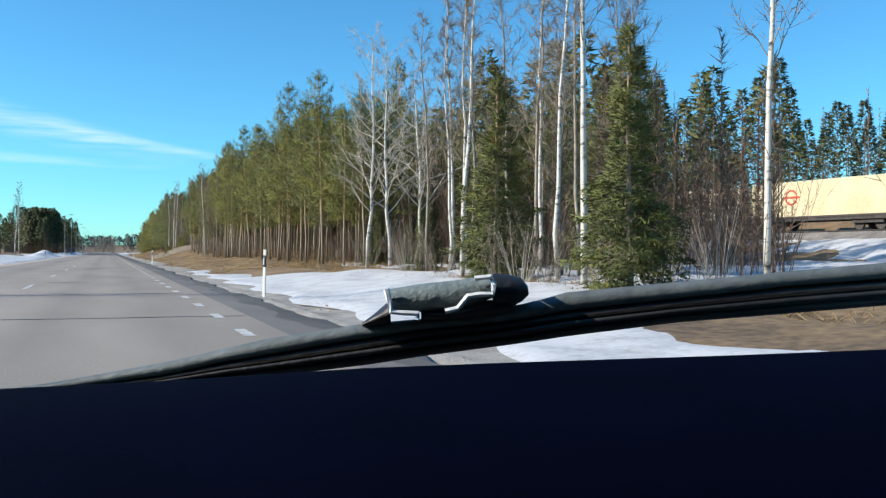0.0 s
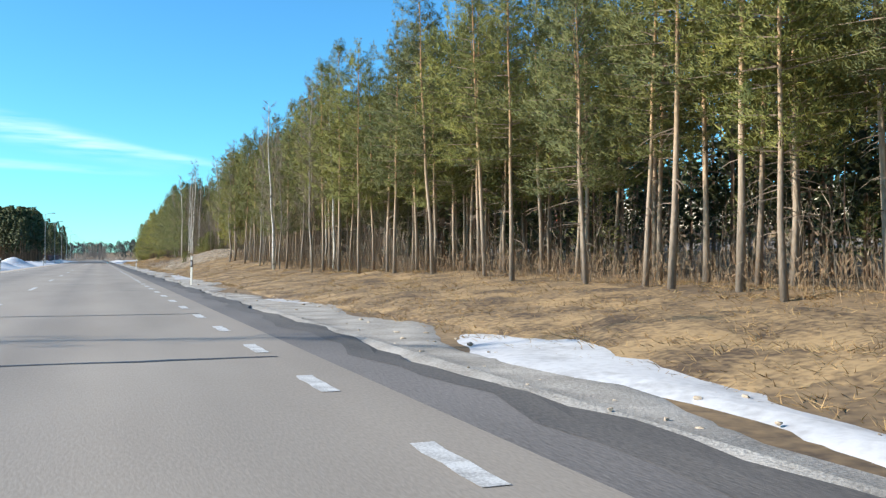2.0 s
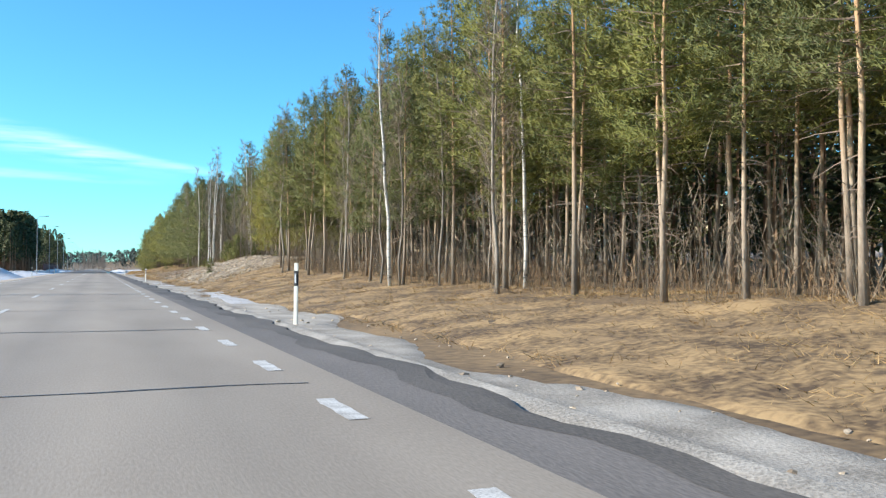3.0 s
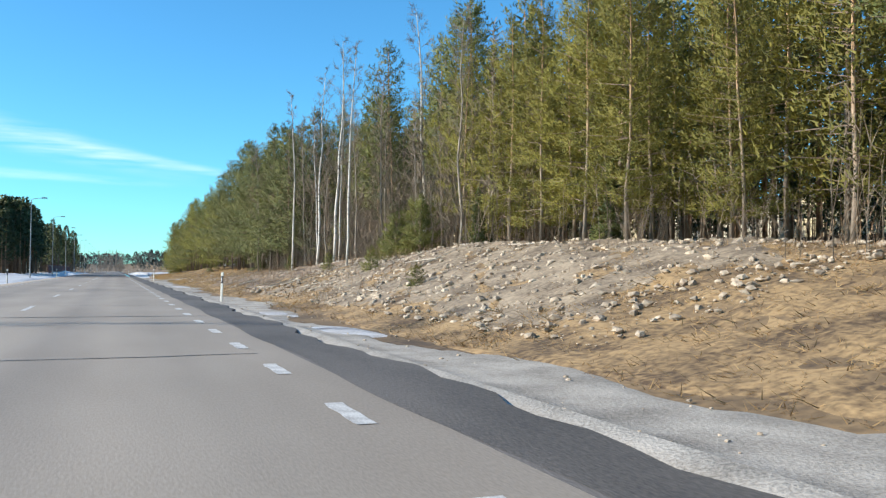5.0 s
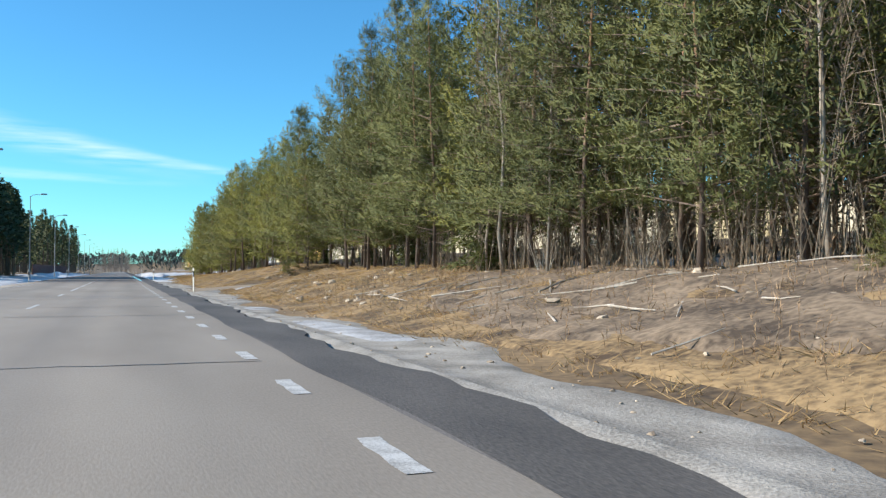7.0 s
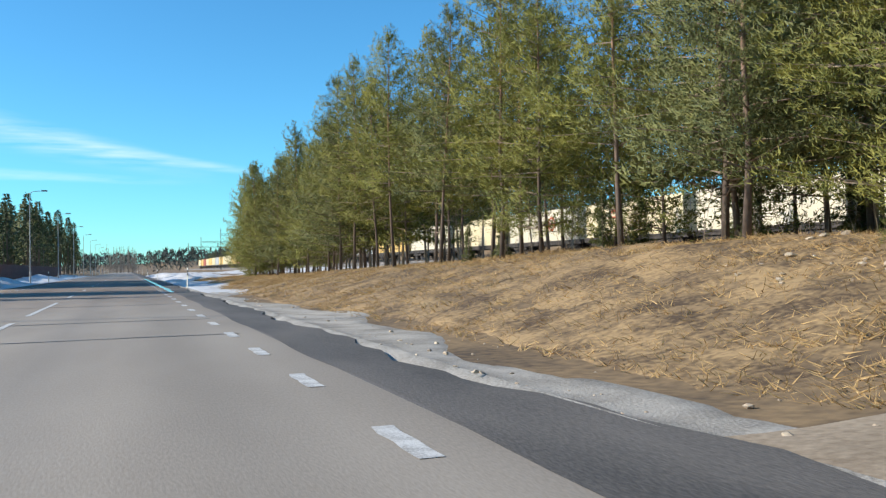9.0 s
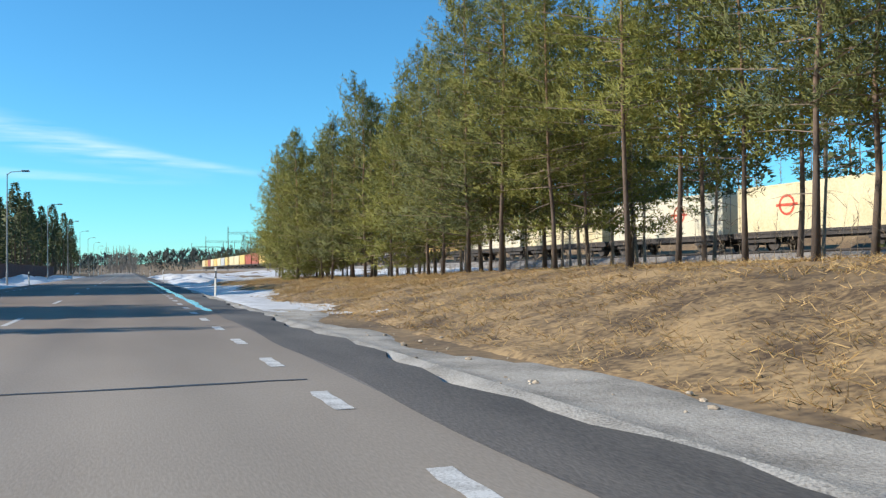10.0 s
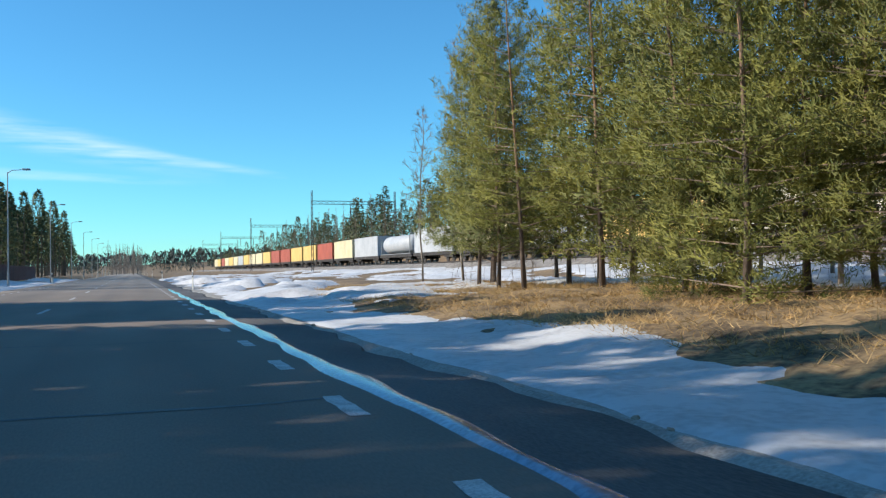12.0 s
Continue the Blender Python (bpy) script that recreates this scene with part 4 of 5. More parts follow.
def far_forest(name, label, places, lo, hi, seed, kind_mix=0.7, mats=None, blades=130, wide=1.0, slim=1.0):
    """Trees too many to count: trunks and ragged crowns in two meshes."""
    r = np.random.default_rng(seed)
    wood, leaf, bulge, bare = [], [], [], []
    for x, y in places:
        z, h = float(land(x, y)), r.uniform(lo, hi)
        for w in (0, 1.57):
            s = np.array([math.cos(w), math.sin(w), 0]) * (0.011 if kind_mix > 0.5 else 0.005) * h
            wood.append(np.array([(x, y, z) - s, (x, y, z) + s, (x, y, z + h * 0.98)]))
        if r.random() < kind_mix:
            start = (r.uniform(0.1, 0.42) if slim == 1.0 else r.uniform(0.16, 0.46)) if wide < 2 else 0.03
            u = r.random(blades) ** 0.8
            rad = wide * (0.175 * h * (1 - u) ** 0.95 + 0.1) * np.sqrt(r.uniform(0.1, 1, blades))
            w = r.uniform(0, 6.28, blades)
            c = np.column_stack([x + rad * np.cos(w), y + rad * np.sin(w), z + h * (start + (1 - start) * u)])
            d = unit(np.column_stack([np.cos(w), np.sin(w), r.normal(0.1, 0.5, blades)]))
            s = unit(np.cross(d, r.normal(0, 1, (blades, 3)))) * 0.02 * h * wide * slim * (130 / blades) ** 0.7
            d = d * h * 0.06 * (130 / blades) ** 0.3
            leaf.append(np.stack([c - s, c + s, c + d], 1).reshape(-1, 3))
            bulge.append(unit(d) + np.column_stack([np.cos(w), np.sin(w), np.full(blades, 0.4)]))
        else:
            m = 60 if kind_mix else 170
            up = r.uniform(0.15 if kind_mix == 0 else 0.3, 0.98, m)
            c = np.column_stack([np.full(m, x), np.full(m, y), z + h * up])
            d = unit(r.normal(0, 0.5, (m, 3)) + np.array([0, 0, 0.7])) * h * r.uniform(0.06, 0.22, (m, 1)) * (1.25 - up[:, None])
            s = unit(np.cross(d, r.normal(0, 1, (m, 3)))) * 0.0028 * h
            bare.append(np.stack([c - s, c + s, c + d], 1).reshape(-1, 3))
    ob = tagged(thing(name, label, "forest"), kind="stuff")
    part("trunks", triangles("trunks", np.concatenate(wood), mats[0]), ob)
    if leaf:
        part("crowns", triangles("crowns", np.concatenate(leaf), mats[1], 3, np.concatenate(bulge)), ob)
    if bare:
        part("bare_twigs", triangles("bare_twigs", np.concatenate(bare), mats[0] if kind_mix == 0 else TWIG), ob)


def scatter(n, x0, x1, y0, y1, seed, ok=None):
    r = np.random.default_rng(seed)
    p = np.column_stack([r.uniform(x0, x1, n), r.uniform(y0, y1, n)])
    return [q for q in p if ok is None or ok(*q)]


DEEP_BARK = material("deep_pine_trunks", (0.16, 0.1, 0.06), (0.38, 0.24, 0.15), 0.9, 0.5, 3, 0.0, island=0.7)
far_forest("pine_wood", "deeper rows of pine trunks behind the stand", scatter(430, 17, 33, 36, 190, 1, lambda x, y: x < rail_x(y) - 9), 8.6, 11.5, 1, 0.85, (DEEP_BARK, DARK_NEEDLE), 340, 1.15, 0.7)
far_forest("undergrowth", "young green conifers growing low between the trunks", scatter(130, 13, 30, 44, 192, 61), 0.9, 3.6, 61, 0.9, (TWIG, NEEDLE), 520, 1.8, 0.6)
# added dark mass that stands in for deep shade and screens the train
far_forest("undergrowth", "dark spruce fill added for the shade deep in the stand", scatter(260, 20, 36, 44, 186, 62, lambda x, y: x < rail_x(y) - 8), 3.2, 6.5, 62, 1.0, (DEEP_BARK, SHADED_SPRUCE), 330, 1.8, 1.3)
far_forest("bare_wood", "brown leafless young wood behind the birches on the bank", scatter(105, 12.4, 20, 138, 188, 15), 4.5, 8.5, 15, 0.0, (TWIG, SHADED_SPRUCE), 330, 1.0)
far_forest("bare_wood", "brown leafless wood behind the birches", scatter(420, 13.5, 42, 8, 52, 14, lambda x, y: x < rail_x(y) - 9 and x < 0.9 * y), 4, 7.5, 14, 0.0, (DARK_TWIG, SHADED_SPRUCE), 330, 1.0)
far_forest("mixed_wood", "mixed spruce and birch wood beyond the railway", scatter(150, 44, 80, 120, 330, 2, lambda x, y: x > rail_x(y) + 9), 10, 17, 2, 0.62, (DEEP_BARK, SHADED_SPRUCE), 130)
far_forest("mixed_wood", "pointed spruces and bare trees behind the railway", scatter(230, 58, 105, -20, 120, 12, lambda x, y: x > rail_x(y) + 9), 11, 17, 12, 0.78, (BROWN_BARK, SHADED_SPRUCE), 480, 0.95, 1.05)
far_forest("mixed_wood", "leafless and dark wood beyond the train", scatter(560, 43, 80, 315, 600, 3), 9, 13.5, 3, 0.4, (DEEP_BARK, SHADED_SPRUCE), 200, 1.0, 0.75)
far_forest("mixed_wood", "low leafless wood far along the railway", scatter(260, 43, 95, 600, 840, 23), 5.5, 9.5, 23, 0.45, (DEEP_BARK, SHADED_SPRUCE), 160, 1.0, 0.85)
far_forest("roadside_wood", "dark conifers on the far side of the road", scatter(300, -60, -17, 190, 620, 4, lambda x, y: x < (-34 if y < 258 else -17 - 7 * (300 < y < 340))), 10, 14.5, 4, 0.85, (BROWN_BARK, SHADED_SPRUCE), 340, 1.25, 1.0)
far_forest("far_wood", "bare trees where the road bends far ahead", scatter(70, -9, 5, 620, 740, 5), 8, 14, 5, 0.0, (GREY_TWIG, GREY_TWIG), 220, 1.7)
far_forest("far_wood", "dark wood closing the view beyond the fields", [(d * math.sin(a), 150 + d * math.cos(a)) for d, a in scatter(700, 640, 1000, -0.5, 0.6, 16) if abs(d * math.sin(a) - 0.5) > 18], 5, 9, 16, 1.0, (FAR_WOOD, FAR_WOOD), 30, 3.2)
far_forest("far_wood", "wooded low hills on the horizon", [(d * math.sin(a), 150 + d * math.cos(a)) for d, a in scatter(1500, 1050, 1900, -0.75, 1.0, 6)], 13, 20, 6, 1.0, (FAR_WOOD, FAR_WOOD), 26, 3.4)
# the near trees across the road, whose shadows fall over it
far_forest("roadside_wood", "tall dark conifers close to the far road edge", scatter(62, -22, -14.5, 267.8, 285.2, 31) + scatter(60, -22, -14.5, 288.8, 301.2, 32), 11.3, 13.3, 7, 1.0, (DEEP_BARK, SHADED_SPRUCE), 360, 1.2, 0.95)
far_forest("roadside_wood", "clump of shorter conifers close to the far road edge", [(-15, 242.4), (-16, 242.8)] + scatter(44, -20, -14.5, 246.4, 253.8, 30), 8.2, 9.8, 8, 1.0, (DEEP_BARK, SHADED_SPRUCE), 360, 1.2, 0.95)
far_forest("roadside_wood", "pointed dark spruces along the far road edge", scatter(14, -26, -17, 328, 365, 33) + scatter(60, -28, -14.5, 368, 500, 34), 10, 16, 9, 0.9, (BROWN_BARK, SHADED_SPRUCE), 420, 1.1, 1.1)
for k, y in enumerate([24, 58, 104, 131, 160, 196]):
    plant(birch[k % 4], -15.5 - 2 * math.sin(3 * k), y, 1.1, 80 * k)

# ---- roadside posts ----
def marker_post():
    ob = thing("marker_post", "white plastic roadside marker post with a black band", "marker post", "marker posts")
    body = Shape()
    ring = lambda z, w: [(0.05 * math.cos(a) * w, 0.028 * math.sin(a) * w - 0.012 * (math.cos(a) ** 2), z) for a in np.linspace(0, 2 * math.pi, 12, endpoint=False)]
    def shell(z0, z1, w):
        v = ring(z0, w) + ring(z1, w)
        f = [(i, (i + 1) % 12, 12 + (i + 1) % 12, 12 + i) for i in range(12)] + [tuple(range(11, -1, -1)), tuple(range(12, 24))]
        return Shape().add(v, f)
    part("post", shell(-0.25, 0.76, 1.0).mesh("post", POST_WHITE), ob)
    part("band", shell(0.76, 1.06, 1.01).mesh("band", BLACK), ob, "black band")
    part("cap", shell(1.06, 1.21, 1.0).mesh("cap", POST_WHITE), ob)
    part("reflector", Shape().box(-0.02, -0.05, 0.82, 0.02, -0.034, 1.0, 0.006).mesh("reflector", REFLECTOR), ob)
    return ob


POST_Y = {0: (22.5, 1.0), 1: (82.7, 1.04), 2: (143.3, 0.9), 3: (203.3, 1.0), 4: (262.9, 1.05)}
post = marker_post()
for k in range(-1, 14):
    y, tall_by = POST_Y.get(k, (23 + 60 * k, 1.0))
    m = pose(3.69, y, float(land(3.69, y)) + 0.03 if k < 6 else -0.06, rng.normal(0, 1.2), rng.normal(0, 1.2), -42 + rng.normal(0, 6))
    if k == -1:
        post.matrix_basis = m
    else:
        copy_thing(post, m).scale = (1, 1, tall_by)
for k in range(0, 13):
    y = 63 + 60 * k
    copy_thing(post, pose(-7.6, y, float(land(-7.6, y)), rng.normal(0, 1.2), rng.normal(0, 1.2), 180))


# ---- street lamps across the road ----
def street_lamp():
    ob = thing("street_lamp", "tall grey steel street lamp with a flat head", "street lamp", "street lamps")
    part("pole", Shape().tube([(0, 0, -0.3), (0, 0, 1.2), (0, 0, 1.25), (0, 0, 9.6)], [0.09, 0.09, 0.07, 0.04], 10).mesh("pole", STEEL), ob)
    part("arm", Shape().tube([(0, 0, 9.5), (0.3, 0, 9.75), (1.3, 0, 9.85)], [0.035, 0.03, 0.028], 8).mesh("arm", STEEL), ob)
    part("lamp_head", Shape().box(1.1, -0.13, 9.8, 1.75, 0.13, 9.93, 0.04).mesh("lamp_head", STEEL), ob)
    part("lens", Shape().box(1.2, -0.1, 9.775, 1.7, 0.1, 9.8).mesh("lens", REFLECTOR), ob)
    return ob


lamp = street_lamp()
for k in range(12):
    y = 226 + 40 * k
    m = pose(-9.6, y, float(land(-9.6, y)), 0, 0, rng.normal(0, 3))
    if k:
        copy_thing(lamp, m)
    else:
        lamp.matrix_basis = m

# ---- board fence across the road ----
fence = thing("board_fence", "long red-brown fence of upright wooden boards", "fence")
board_mesh = Shape().box(-0.012, -0.07, 0.05, 0.012, 0.07, 1.85, 0.004).mesh("board", FENCE_WOOD)
post_mesh = Shape().box(-0.05, -0.05, -0.3, 0.05, 0.05, 1.8, 0.01).mesh("fence_post", FENCE_WOOD)
for k in range(260):
    y = 312 + 0.36 * k
    ob = part("board", board_mesh, fence)
    ob.matrix_basis = pose(-13.2, y, float(land(-13.2, y)) + 0.03 * math.sin(k * 1.3), 0, 0, 0) @ Matrix.Diagonal((1, 2.2, 1, 1))
for k in range(40):
    y = 312 + 2.4 * k
    ob = part("fence_post", post_mesh, fence)
    ob.matrix_basis = pose(-13.28, y, float(land(-13.28, y)))


# ---- railway ----
r_ys = steps((-60, 700, 4))
bed = Shape()
v, f = [], []
for k, y in enumerate(r_ys):
    cx, cz = float(rail_x(y)), float(rail_z(y))
    v += [(cx - 5.2, y, cz - 1.1), (cx - 3.2, y, cz - 0.18), (cx + 3.2 + 3, y, cz - 0.18), (cx + 8.5, y, cz - 1.1)]
    if k:
        a = 4 * (k - 1)
        f += [(a + i, a + i + 1, a + i + 5, a + i + 4) for i in range(3)]
tagged(new("railway_bed", bed.add(v, f).mesh("railway_bed", BALLAST)), "raised railway bed of grey-brown ballast", "railway bed", kind="structure")
for off in (-0.75, 0.75, 3.25, 4.75):
    pts = [(float(rail_x(y)) + off, y, float(rail_z(y)) - 0.06) for y in r_ys]
    tagged(new("rail", Shape().tube(pts, [0.08] * len(pts), 4).mesh("rail", DARK_STEEL)), "rusty steel rail on the ballast", "rail", "rails")


def heading(y):
    return math.degrees(math.atan2(float(rail_x(y - 7)) - float(rail_x(y + 7)), 14.0))


def wheelset():
    s = Shape()
    for off in (-0.75, 0.75):
        s.tube([(off - 0.06, 0, 0.46), (off + 0.06, 0, 0.46)], [0.46, 0.46], 14)
    return s.tube([(-0.75, 0, 0.46), (0.75, 0, 0.46)], [0.08, 0.08], 8)


wagon = thing("flat_wagon", "dark steel flat wagon standing on the rails", "railway wagon", "wagons of the train")
deck = Shape().box(-1.25, -6.7, 1.0, 1.25, 6.7, 1.15)
deck.box(-1.2, -6.7, 0.78, -1.05, 6.7, 1.0).box(1.05, -6.7, 0.78, 1.2, 6.7, 1.0).box(-0.2, -6.7, 0.7, 0.2, 6.7, 1.0)
part("deck", deck.mesh("deck", DARK_STEEL), wagon)
wheel_mesh, bogie_mesh = wheelset().mesh("wheelset", DARK_STEEL), Shape().box(-1.05, -1.3, 0.5, -0.9, 1.3, 0.72, 0.03).box(0.9, -1.3, 0.5, 1.05, 1.3, 0.72, 0.03).box(-1.0, -0.2, 0.5, 1.0, 0.2, 0.78).mesh("bogie", DARK_STEEL)
buffer_mesh = Shape().tube([(0, 0, 0), (0, 0.3, 0), (0, 0.31, 0)], [0.08, 0.08, 0.2], 10).mesh("buffer", DARK_STEEL)
for end in (-4.6, 4.6):
    bogie = part("bogie", bogie_mesh, wagon)
    bogie.matrix_basis = pose(0, end, 0)
    for d in (-0.9, 0.9):
        ob = part("wheelset", wheel_mesh, bogie)
        ob.matrix_basis = pose(0, d, 0)
for side in (-0.87, 0.87):
    for end, turn in ((6.7, 0), (-6.7, 180)):
        ob = part("buffer", buffer_mesh, wagon)
        ob.matrix_basis = pose(side, end, 0.95, 0, 0, turn)


def box_container(label, mat, length, mark):
    """A ribbed steel box with posts, rails, doors and their lock bars."""
    ob = thing("container", label, "container", "containers on the train")
    h, w, l = 2.75, 1.22, length / 2
    body = Shape()
    ribs = int(length / 0.5)
    for side in (-1, 1):
        v, f = [], []
        for k in range(ribs * 2 + 1):
            y = -l + 0.06 + (length - 0.12) * k / (ribs * 2)
            x = side * (w - (0.035 if k % 4 in (1, 2) else 0.005))
            v += [(x, y, 0.12), (x, y, h - 0.1)]
            if k:
                a = 2 * (k - 1)
                f.append((a, a + 2, a + 3, a + 1))
        body.add(v, f)
    body.box(-w + 0.02, -l + 0.03, h - 0.12, w - 0.02, l - 0.03, h - 0.03).box(-w + 0.02, -l + 0.03, 0.04, w - 0.02, l - 0.03, 0.14)
    part("body", body.mesh("body", mat), ob)
    frame_s = Shape()
    for x in (-w, w - 0.1):
        for y in (-l, l - 0.1):
            frame_s.box(x, y, 0, x + 0.1, y + 0.1, h)
        frame_s.box(x, -l + 0.1, 0, x + 0.1, l - 0.1, 0.12).box(x, -l + 0.1, h - 0.1, x + 0.1, l - 0.1, h)
    for y in (-l, l - 0.08):
        frame_s.box(-w + 0.1, y, 0, w - 0.1, y + 0.08, 0.12).box(-w + 0.1, y, h - 0.1, w - 0.1, y + 0.08, h)
    part("frame", frame_s.mesh("frame", mat), ob)
    for x0, x1 in ((-w + 0.1, -0.01), (0.01, w - 0.1)):
        door = part("door", Shape().box(x0, -l + 0.02, 0.12, x1, -l + 0.06, h - 0.1).mesh("door", mat), ob)
        part("lock_bar", Shape().tube([((x0 + x1) / 2, -l, 0.15), ((x0 + x1) / 2, -l, h - 0.13)], [0.02, 0.02], 6).mesh("lock_bar", STEEL), door)
    part("front_wall", Shape().box(-w + 0.1, l - 0.05, 0.12, w - 0.1, l - 0.02, h - 0.1).mesh("front_wall", mat), ob)
    if mark:
        part("marking", Shape().add([(-w - 0.006, mark[0] * l + 0.62 * math.cos(a), 1.5 + 0.62 * math.sin(a)) for a in np.linspace(0, 6.283, 20, endpoint=False)]
                                    + [(-w - 0.006, mark[0] * l + 0.48 * math.cos(a), 1.5 + 0.48 * math.sin(a)) for a in np.linspace(0, 6.283, 20, endpoint=False)],
                                    [(i, (i + 1) % 20, 20 + (i + 1) % 20, 20 + i) for i in range(20)]).mesh("marking", mark[1]), ob, "red ring on the side")
        part("bar", Shape().box(-w - 0.006, mark[0] * l - 0.85, 1.42, -w - 0.002, mark[0] * l + 0.85, 1.58).mesh("bar", mark[1]), ob, "red bar on the side")
    return ob


def tank_container():
    ob = thing("tank_container", "grey rounded tank container in a steel frame", "tank container")
    part("tank", Shape().tube([(0, -5.6, 1.3), (0, -5.3, 1.3), (0, 5.3, 1.3), (0, 5.6, 1.3)], [0.7, 1.16, 1.16, 0.7], 22).mesh("tank", BODY_GREY, True), ob)
    s = Shape()
    for y in (-6.0, 5.9):
        for x in (-1.22, 1.12):
            s.box(x, y, 0, x + 0.1, y + 0.1, 2.6)
        s.box(-1.12, y, 2.5, 1.12, y + 0.1, 2.6).box(-1.12, y, 0, 1.12, y + 0.1, 0.1)
    for x in (-1.22, 1.12):
        s.box(x, -5.9, 0, x + 0.1, 5.9, 0.1)
    part("frame", s.mesh("frame", STEEL), ob)
    part("manhole", Shape().tube([(0, 0, 2.4), (0, 0, 2.58)], [0.28, 0.28], 14).mesh("manhole", STEEL), ob)
    return ob


BOXES = {
    "cream": box_container("cream-coloured ribbed container on a wagon", BODY_CREAM, 12.6, None),
    "ring": box_container("cream container with a red ring painted on it", BODY_CREAM, 12.6, (0.35, MARK_RED)),
    "white": box_container("white ribbed container on a wagon", BODY_WHITE, 12.6, None),
    "logo": box_container("white container with a red ring painted on it", BODY_WHITE, 12.6, (-0.3, MARK_RED)),
    "yellow": box_container("yellow ribbed container on a wagon", BODY_YELLOW, 12.4, None),
    "red": box_container("rust-red ribbed container on a wagon", BODY_RED, 12.4, None),
    "grey": box_container("grey ribbed container on a wagon", BODY_GREY, 12.4, None),
    "tank": tank_container(),
}
ORDER = ("white cream ring white cream white logo ring white cream white ring white cream logo white white ring logo cream white yellow grey cream grey "
         "tank grey cream red yellow yellow red red yellow cream cream yellow grey cream yellow cream red yellow cream").split()
placed = set()
for k, kind in enumerate(ORDER):
    y = 24.5 + 14.0 * k
    m = pose(float(rail_x(y)), y, float(rail_z(y)) + 0.02, 0, 0, heading(y))
    if k:
        copy_thing(wagon, m)
    else:
        wagon.matrix_basis = m
    top = m @ pose(0, 0, 1.155)
    if kind in placed:
        copy_thing(BOXES[kind], top)
    else:
        BOXES[kind].matrix_basis = top
        placed.add(kind)


# ---- overhead line portals ----
def portal():
    ob = thing("line_portal", "dark steel portal carrying the railway's overhead wires", "overhead portal", "overhead line portals")
    for x in (-6.2, 7.4):
        s = Shape()
        for dx in (-0.16, 0.16):
            for dy in (-0.16, 0.16):
                s.tube([(x + dx, dy, -1.3), (x + dx * 0.6, dy * 0.6, 11.9)], [0.035, 0.03], 4)
        for k in range(12):
            z = -0.8 + 1.05 * k
            s.tube([(x - 0.15, -0.15, z), (x + 0.14, -0.14, z + 1.0)], [0.018, 0.018], 3)
            s.tube([(x - 0.15, 0.15, z), (x + 0.14, 0.14, z + 1.0)], [0.018, 0.018], 3)
        part("mast", s.mesh("mast", DARK_STEEL), ob)
    s = Shape()
    for z in (9.75, 10.25):
        for y in (-0.15, 0.15):
            s.tube([(-6.2, y, z), (7.4, y, z)], [0.035, 0.035], 4)
    for k in range(14):
        x = -6.2 + 13.6 * k / 14
        s.tube([(x, -0.15, 9.75), (x + 0.97, -0.15, 10.25)], [0.02, 0.02], 3)
        s.tube([(x, 0.15, 10.25), (x + 0.97, 0.15, 9.75)], [0.02, 0.02], 3)
    part("beam", s.mesh("beam", DARK_STEEL), ob)
    for x in (0, 4.0):
        part("insulator", Shape().tube([(x, 0, 9.75), (x, 0, 8.6), (x, 0, 7.2)], [0.05, 0.1, 0.03], 8).mesh("insulator", DARK_STEEL), ob)
    return ob


gantry = portal()
for k in range(5):
    y = 402 + 75 * (k - 0)
    m = pose(float(rail_x(y)), y, float(rail_z(y)), 0, 0, heading(y))
    if k:
        copy_thing(gantry, m)
    else:
        gantry.matrix_basis = m
for off in (0.0, 4.0):
    for z in (5.6, 7.2):
        pts = [(float(rail_x(y)) + off, y, float(rail_z(y)) + z - (0.5 if z > 6 and k % 2 else 0)) for k, y in enumerate(np.arange(327, 720, 37.5))]
        tagged(new("overhead_wire", Shape().tube(pts, [0.02] * len(pts), 4).mesh("overhead_wire", DARK_STEEL)), "thin overhead wire above the railway", "wire", "overhead wires")

# ---- grass, stones and litter ----
def grass(name, label, n, x0, x1, y0, y1, lo, hi, seed, mat=STRAW, blades=4, flop=0.55, mask=None):
    r = np.random.default_rng(seed)
    x, y = r.uniform(x0, x1, n), r.uniform(y0, y1, n)
    keep = (np.abs(y - lane_mid(x)) > 2.4) | (y < 190) | (y > 240)
    keep &= wavy(x * 0.5, y * 0.35) + r.normal(0, 0.35, n) > -0.45
    if mask is not None:
        keep &= mask(x, y)
    x, y = x[keep], y[keep]
    n = len(x)
    root = np.column_stack([x, y, land(x, y) - 0.02])[:, None, :] + r.normal(0, 0.05, (n, blades, 3)) * (1, 1, 0)
    d = r.normal(0, flop, (n, blades, 3)) + r.normal(0, flop * 0.6, (n, 1, 3))
    d[..., 2] = 0.8
    d = unit(d) * r.uniform(lo, hi, (n, blades, 1))
    s = unit(np.cross(d, r.normal(0, 1, (n, blades, 3)))) * 0.009
    tip = root + d + np.stack([d[..., 0] * 0.4, d[..., 1] * 0.4, -0.3 * d[..., 2]], -1)
    tri = np.stack([root - s, root + s, tip], 2).reshape(-1, 3)
    tagged(new(name, triangles(name, tri, mat)), label, "grass", kind="stuff")


